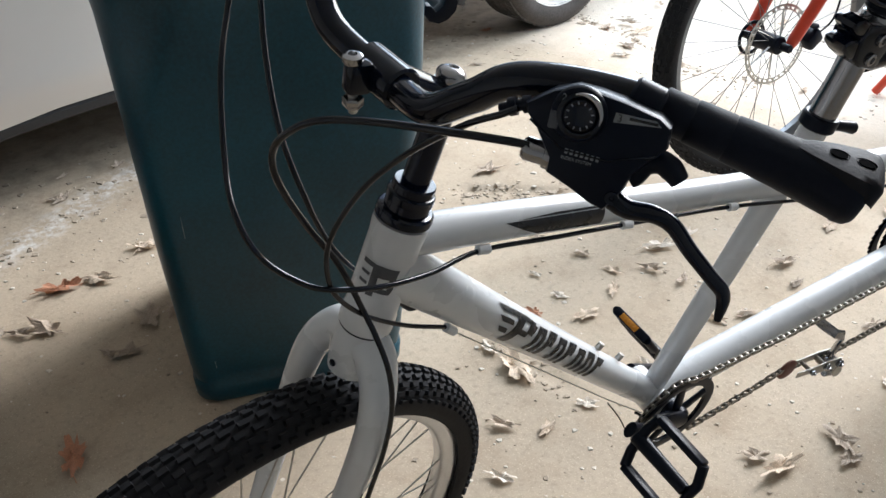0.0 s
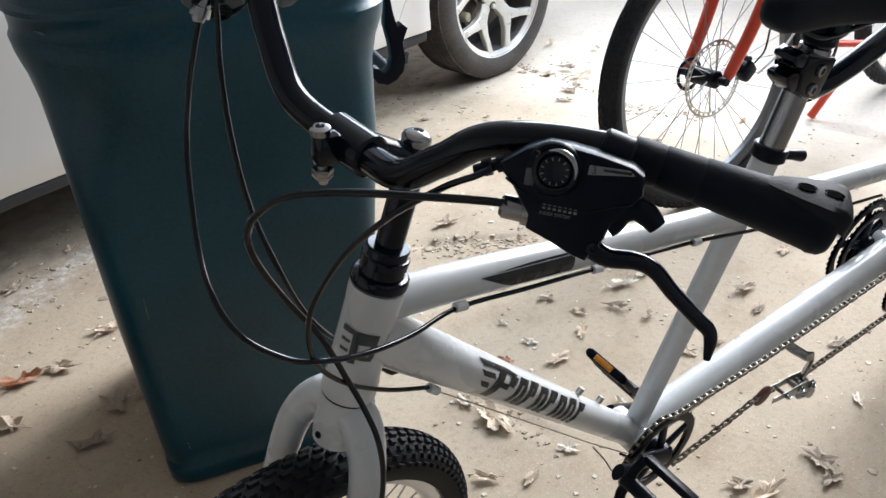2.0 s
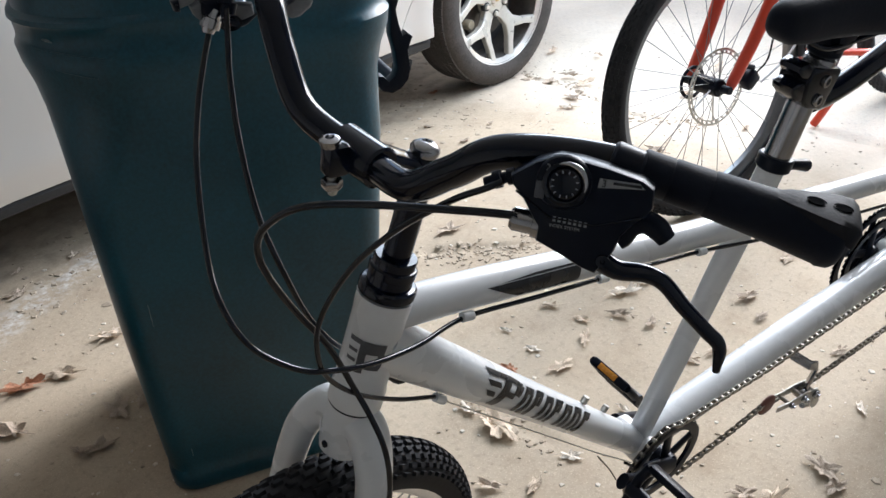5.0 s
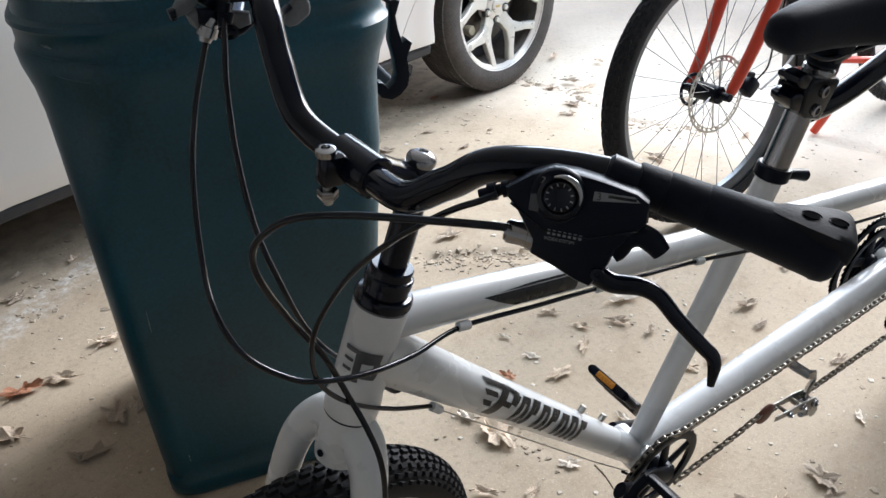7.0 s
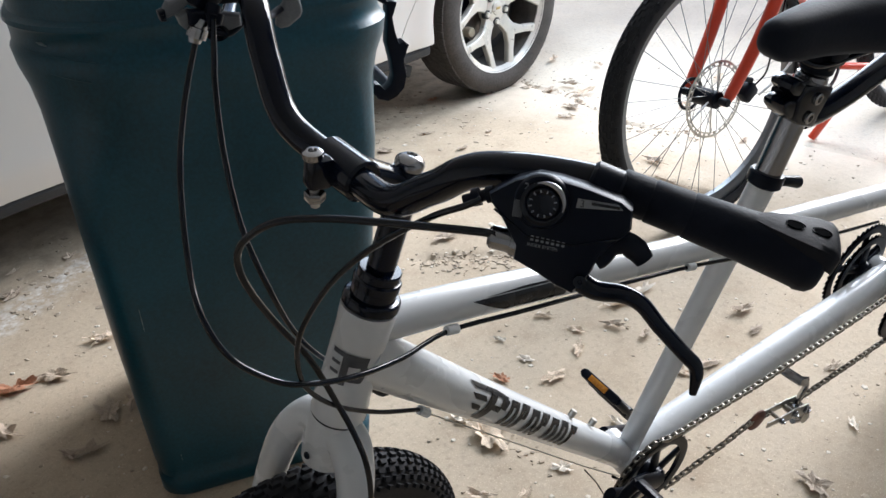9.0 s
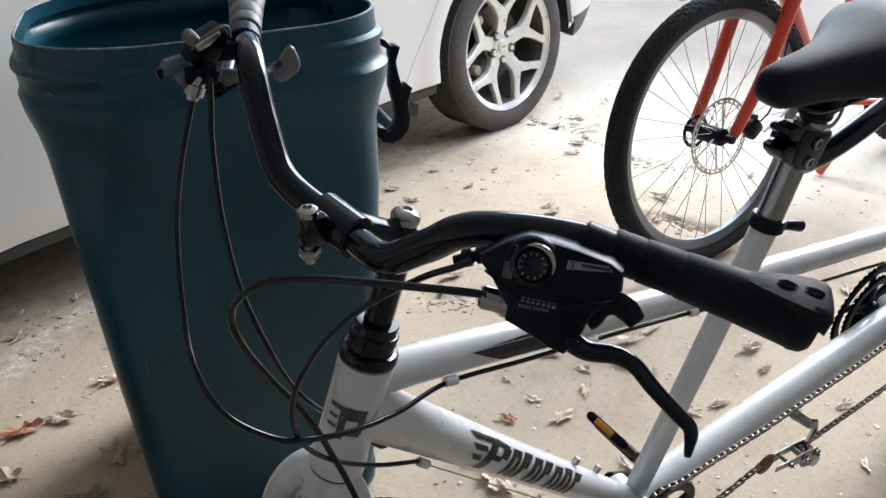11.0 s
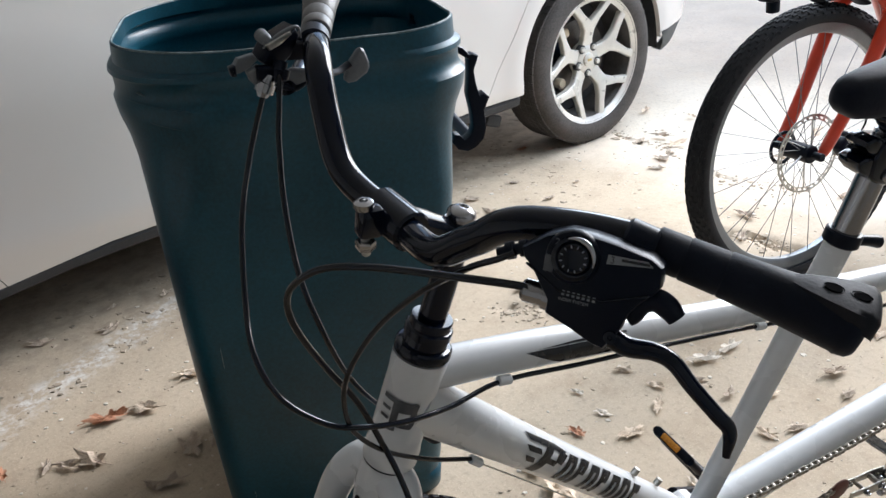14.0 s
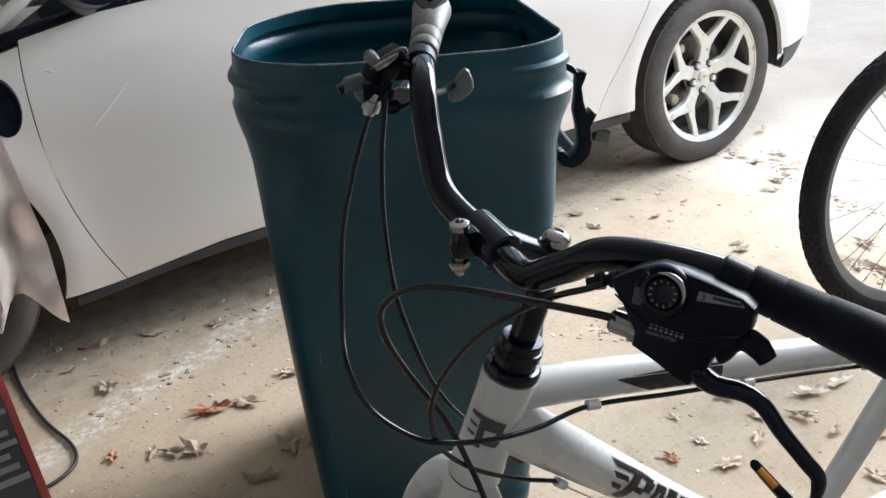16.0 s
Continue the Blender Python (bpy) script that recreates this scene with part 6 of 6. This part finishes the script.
# ---- leaves and litter on the floor ----
LEAFM = [material("tan_dry_leaf", (0.60, 0.48, 0.36), 0.8, vary=0.3, scale=30, fine=200, bump=0.3, island=0.2),
         material("grey_brown_dry_leaf", (0.47, 0.38, 0.295), 0.85, vary=0.3, scale=30, fine=200, bump=0.3, island=0.2),
         material("pale_dry_leaf", (0.74, 0.655, 0.55), 0.8, vary=0.25, scale=30, fine=200, bump=0.3, island=0.15),
         material("red_brown_dry_leaf", (0.44, 0.21, 0.12), 0.8, vary=0.3, scale=30, fine=200, bump=0.3, island=0.2)]
leaf_rng = random.Random(7)


def leaf_mesh(seed, lobes, curl, mat):
    """A dry lobed leaf, curled and cupped, of about 1 unit length."""
    r = random.Random(seed)
    bm = bmesh.new()
    n = 48
    ring, mid = [], []
    ph, p2, p3 = r.uniform(0, 6), r.uniform(0, 6), r.uniform(0, 6)
    slim = r.uniform(0.55, 0.85)
    for i in range(n):
        a = 2 * math.pi * i / n
        rad = 0.46 * (1 + 0.22 * math.cos(lobes * a + ph) + 0.12 * math.cos(3 * a + p2) + 0.08 * math.sin((2 * lobes + 1) * a + p3)) * (0.82 + 0.32 * r.random())
        x, y = rad * math.cos(a) * 1.1, rad * math.sin(a) * slim
        ring.append((x, y))
        mid.append((x * 0.55, y * 0.55))

    def bend(x, y):
        z = curl * (y * y * 1.9 + 0.6 * x * x) + 0.15 * math.sin(8 * x + seed) * math.cos(9 * y + seed) + 0.10 * math.sin(17 * y + 2 * seed + 5 * x)
        return V(x, y * (1 - 0.3 * curl), z * 0.38)

    c = bm.verts.new(bend(0, 0))
    A = [bm.verts.new(bend(*p)) for p in mid]
    B = [bm.verts.new(bend(*p)) for p in ring]
    for i in range(n):
        j = (i + 1) % n
        bm.faces.new((c, A[i], A[j]))
        bm.faces.new((A[i], B[i], B[j], A[j]))
    tube([bend(-0.15, 0), V(-0.5, 0.02, 0.03), V(-0.78, -0.05, 0.02)], [0.012, 0.012, 0.008], 5, bm=bm)
    lo = min(v.co.z for v in bm.verts)
    for v in bm.verts:
        v.co.z -= lo
    me = finish(bm, 60)
    me.materials.append(mat)
    return me


LEAVES = {}
for mi, mm in enumerate(LEAFM):
    for k in range(3):
        LEAVES[mi, k] = leaf_mesh(mi * 5 + k, (5, 6, 7)[k], (0.35, 0.7, 0.95)[(k + mi) % 3], mm)
LEAF_LABEL = ("tan curled dry leaf lying on the concrete", "grey-brown crumpled dry leaf lying on the concrete", "pale bleached dry leaf lying on the concrete", "red-brown dry leaf lying on the concrete")


def leaf(x, y, size, kind, turn=None, k=None):
    me = LEAVES[kind, leaf_rng.randrange(3) if k is None else k]
    ob = new("dry_leaf", me)
    ob.matrix_world = Matrix.Translation((x, y, 0.001)) @ Matrix.Rotation(radians(leaf_rng.uniform(0, 360) if turn is None else turn), 4, "Z") @ Matrix.Scale(size, 4)
    return tagged(ob, LEAF_LABEL[kind], "leaf", "dry leaves on the floor")


for x, y, s, k in ((0.12, 1.24, .055, 1), (0.21, 1.23, .05, 0), (0.16, 1.41, .10, 0), (0.10, 1.48, .05, 2), (0.23, 1.77, .035, 2), (0.57, 1.89, .085, 2), (0.53, 1.79, .06, 1), (0.34, 1.60, .065, 0),
                   (0.88, 1.81, .07, 1), (0.88, 1.72, .05, 1), (1.06, 1.98, .06, 0), (0.11, 1.10, .05, 2), (0.65, 1.12, .085, 0), (0.61, 1.15, .05, 1), (0.79, 1.14, .05, 1), (0.79, 1.19, .07, 1), (0.13, 2.33, .075, 1),
                   (-0.74, 1.16, .10, 3), (-0.82, 1.93, .07, 1), (-1.34, 2.12, .06, 1), (-1.34, 1.82, .075, 1), (-1.15, 2.19, .06, 1), (-0.98, 1.73, .095, 3), (-0.90, 1.77, .08, 0), (-0.96, 1.57, .095, 1),
                   (-1.01, 1.55, .06, 1), (-1.16, 1.525, .05, 3), (-0.72, 1.61, .085, 1), (-0.67, 1.645, .07, 1), (-0.73, 1.48, .06, 1), (-0.82, 1.92, .07, 0), (-1.48, 2.06, .06, 1), (-1.51, 1.90, .045, 1),
                   (0.65, 1.94, .075, 2), (0.60, 1.74, .05, 1), (0.79, 4.04, .07, 0), (0.79, 3.65, .08, 1), (0.83, 3.53, .10, 0), (0.51, 2.78, .05, 1), (0.92, 2.77, .08, 1), (0.17, 3.58, .05, 3), (0.98, 3.9, .06, 0),
                   (0.45, 1.42, .045, 2), (0.36, 1.86, .05, 0), (0.72, 1.60, .055, 1), (0.42, 1.70, .06, 0), (1.0, 1.55, .05, 1), (1.12, 1.75, .06, 1), (1.25, 2.05, .06, 0), (0.25, 1.95, .05, 1), (1.2, 3.3, .07, 1), (1.45, 3.6, .07, 0), (1.75, 2.5, .06, 3), (1.3, 2.9, .05, 1), (0.43, 1.786, .045, 0), (0.70, 1.73, .045, 0), (0.284, 1.68, .04, 2), (0.214, 1.61, .045, 3), (0.645, 1.58, .05, 0), (0.86, 2.60, .06, 1), (0.91, 2.03, .04, 0), (0.30, 1.30, .045, 2), (0.46, 1.22, .04, 2), (0.95, 1.35, .04, 2), (1.15, 1.45, .05, 1), (0.38, 2.12, .04, 1), (-1.365, 2.126, .05, 1), (-1.168, 2.184, .05, 1), (-1.53, 2.03, .045, 3), (-1.05, 2.40, .045, 1), (-0.95, 2.45, .05, 1), (-1.20, 2.33, .04, 1), (-0.83, 2.50, .045, 1), (-1.06, 1.55, .05, 1), (-0.77, 1.47, .05, 1), (0.25, 3.02, .05, 1), (0.02, 2.93, .06, 1), (0.52, 2.73, .06, 1), (0.70, 3.27, .07, 2), (0.74, 3.37, .07, 1), (0.69, 3.60, .06, 1), (0.37, 3.18, .04, 1), (-0.05, 3.05, .06, 1), (0.12, 3.2, .05, 1)):
    leaf(x, y, s, k)

# fine litter: chips, crumbs and grit
lit = bmesh.new()
lr = random.Random(21)


def chip(x, y, s):
    a, h = lr.uniform(0, 6.28), s * lr.uniform(0.05, 0.18)
    n = lr.choice((4, 5, 5, 6))
    pts = [(x + s * lr.uniform(0.5, 1) * math.cos(a + 6.283 * k / n), y + s * lr.uniform(0.35, 1) * math.sin(a + 6.283 * k / n)) for k in range(n)]
    b = [lit.verts.new((px, py, -0.001)) for px, py in pts]
    t = [lit.verts.new((x + (px - x) * 0.7, y + (py - y) * 0.7, h * lr.uniform(0.6, 1))) for px, py in pts]
    lit.faces.new(t)
    for k in range(n):
        lit.faces.new((b[k], b[(k + 1) % n], t[(k + 1) % n], t[k]))


for _ in range(950):
    x, y = lr.uniform(-1.9, 1.6), lr.uniform(0.9, 4.2)
    chip(x, y, abs(lr.gauss(0, 0.0040)) + 0.0016)
for _ in range(420):
    p = G(lr.uniform(-0.2, 3.2), 2.32 + lr.gauss(0, 0.22))
    chip(p.x, p.y, abs(lr.gauss(0, 0.009)) + 0.003)
for line, n, w in (([(0.58, 3.80), (0.69, 3.62), (0.765, 3.57), (0.80, 3.49), (0.85, 3.29), (0.943, 3.138), (1.062, 3.056), (1.18, 2.98)], 190, 0.026), ([(0.04, 2.21), (0.173, 2.205), (0.30, 2.185), (0.431, 2.26)], 190, 0.032), ([(0.10, 1.62), (0.15, 1.50), (0.26, 1.34)], 90, 0.03), ([(0.788, 2.669), (0.88, 2.634), (0.968, 2.534)], 90, 0.03)):
    for _ in range(n):
        k = lr.randrange(len(line) - 1)
        f = lr.random()
        chip(line[k][0] + (line[k + 1][0] - line[k][0]) * f + lr.gauss(0, w * 0.7), line[k][1] + (line[k + 1][1] - line[k][1]) * f - 0.02 + lr.gauss(0, w), abs(lr.gauss(0, 0.006)) + 0.002)
pale = bmesh.new()
lit, crumbs = pale, lit
for _ in range(1100):
    x, y = lr.uniform(-1.2, 1.7), lr.uniform(0.8, 3.6)
    chip(x, y, abs(lr.gauss(0, 0.0042)) + 0.0022)
lit = crumbs
PALEM = material("bleached_leaf_flakes", (0.66, 0.60, 0.51), 0.85, vary=0.3, scale=25, fine=120, bump=0.2)
po = new("leaf_flakes", finish(pale, 30))
po.data.materials.append(PALEM)
tagged(po, "pale bleached flakes of leaf scattered on the concrete", "litter", "", "stuff")
LITM = material("leaf_crumbs_and_grit", (0.40, 0.33, 0.25), 0.9, vary=0.5, scale=25, fine=120, bump=0.2)
lo = new("leaf_litter", finish(lit, 30))
lo.data.materials.append(LITM)
tagged(lo, "scattered crumbs of dry leaves and grit on the concrete", "litter", "", "stuff")

# ---- at the car's nose: carton, cord and towel ----
CARD = material("printed_black_carton", (0.018, 0.02, 0.022), 0.5, vary=0.3, scale=12, fine=120, bump=0.05)
REDP = material("red_print", (0.30, 0.03, 0.025), 0.5, vary=0.15, scale=20, fine=150, bump=0.03)
CORD = material("black_cord", (0.03, 0.03, 0.032), 0.55, vary=0.2, scale=40, fine=200, bump=0.05)
CLOTH = material("grubby_pink_towel", (0.74, 0.63, 0.58), 0.95, vary=0.2, scale=14, fine=420, bump=0.6, tint=(0.88, 0.80, 0.75), spec=0.1)
ed = V(0.697, -0.717, 0)
en = V(-0.717, -0.697, 0)
bm_c = axes(V(-1.004, 1.110, 0.21) + en * 0.15, ed, -en)
carton = thing("carton", bm_c, "black printed carton with red edge standing on the floor", "box")
part("body", block((0.62, 0.30, 0.42), None, 0.004), CARD, carton)
part("red_edge", block((0.56, 0.012, 0.002), Matrix.Translation((0.0, 0.144, 0.2105)), 0.0005), REDP, carton)
part("red_edge", block((0.56, 0.002, 0.05), Matrix.Translation((0.0, 0.1505, 0.18)), 0.0005), REDP, carton)
for k in range(9):
    part("printed_bar", block((0.020, 0.05 + 0.018 * (k % 3), 0.0012), Matrix.Translation((-0.15 + 0.040 * k, 0.092, 0.2104)), 0), PALE, carton)
cord = new("power_cord", finish(tube(spline([(-2.02, 2.28, 0.006), (-1.898, 2.135, 0.006), (-1.741, 1.952, 0.006), (-1.594, 1.793, 0.006), (-1.432, 1.654, 0.006), (-1.30, 1.565, 0.006), (-1.245, 1.500, 0.006), (-1.245, 1.44, 0.006), (-1.28, 1.38, 0.006), (-1.36, 1.30, 0.006)], 8), 0.0048, 10)))
cord.data.materials.append(CORD)
tagged(cord, "black power cord lying in a loop on the concrete", "cord")

tx = V(0.773, 0.634, 0)
ty_ = V(-0.634, 0.773, 0)
T0 = V(-1.36, 1.70, 0)
tw = bmesh.new()
tg = []
for i in range(29):
    s = -0.42 + 0.475 * i / 28
    row = []
    for j in range(25):
        f = j / 24
        bottom = 0.325 + 0.08 * max(0.0, math.sin((s + 0.1) * 24)) + (0.10 if s < -0.12 else 0)
        z = 0.80 - 0.02 * max(0, s + 0.1) * 10 * f + (bottom - 0.80) * f
        fold = 0.030 * f * math.sin(s * 38 + 2.2 * f) + 0.016 * f * math.sin(s * 71 + 5 * f) + 0.010 * math.sin(s * 23 + z * 27) * min(1, f * 3)
        edge = s * (1.0 if s < 0 else (0.35 + 0.65 * min(1, f * 1.7)))
        row.append(tw.verts.new(T0 + tx * (edge - 0.01 * f) + ty_ * (fold - 0.03 * f) + V(0, 0, z)))
    tg.append(row)
for i in range(28):
    for j in range(24):
        tw.faces.new((tg[i][j], tg[i + 1][j], tg[i + 1][j + 1], tg[i][j + 1]))
r = bmesh.ops.solidify(tw, geom=tw.faces[:], thickness=0.004)
towel = new("towel", finish(tw, 60))
towel.data.materials.append(CLOTH)
tagged(towel, "grubby pale pink towel hanging over a dark trestle", "towel")
tr = thing("trestle", Matrix.Translation(T0 + ty_ * 0.02 - tx * 0.25), "dark metal trestle with a towel over it", "trestle")
part("top_bar", rod(tx * -0.25 + V(0, 0, 0.785), tx * 0.24 + V(0, 0, 0.785), 0.012), BLACKP, tr)
for s in (-0.24, 0.02):
    part("leg", rod(tx * s + V(0, 0, 0.78), tx * s + ty_ * 0.12, 0.010), BLACKP, tr)
    part("leg", rod(tx * s + V(0, 0, 0.78), tx * s - ty_ * 0.10, 0.010), BLACKP, tr)
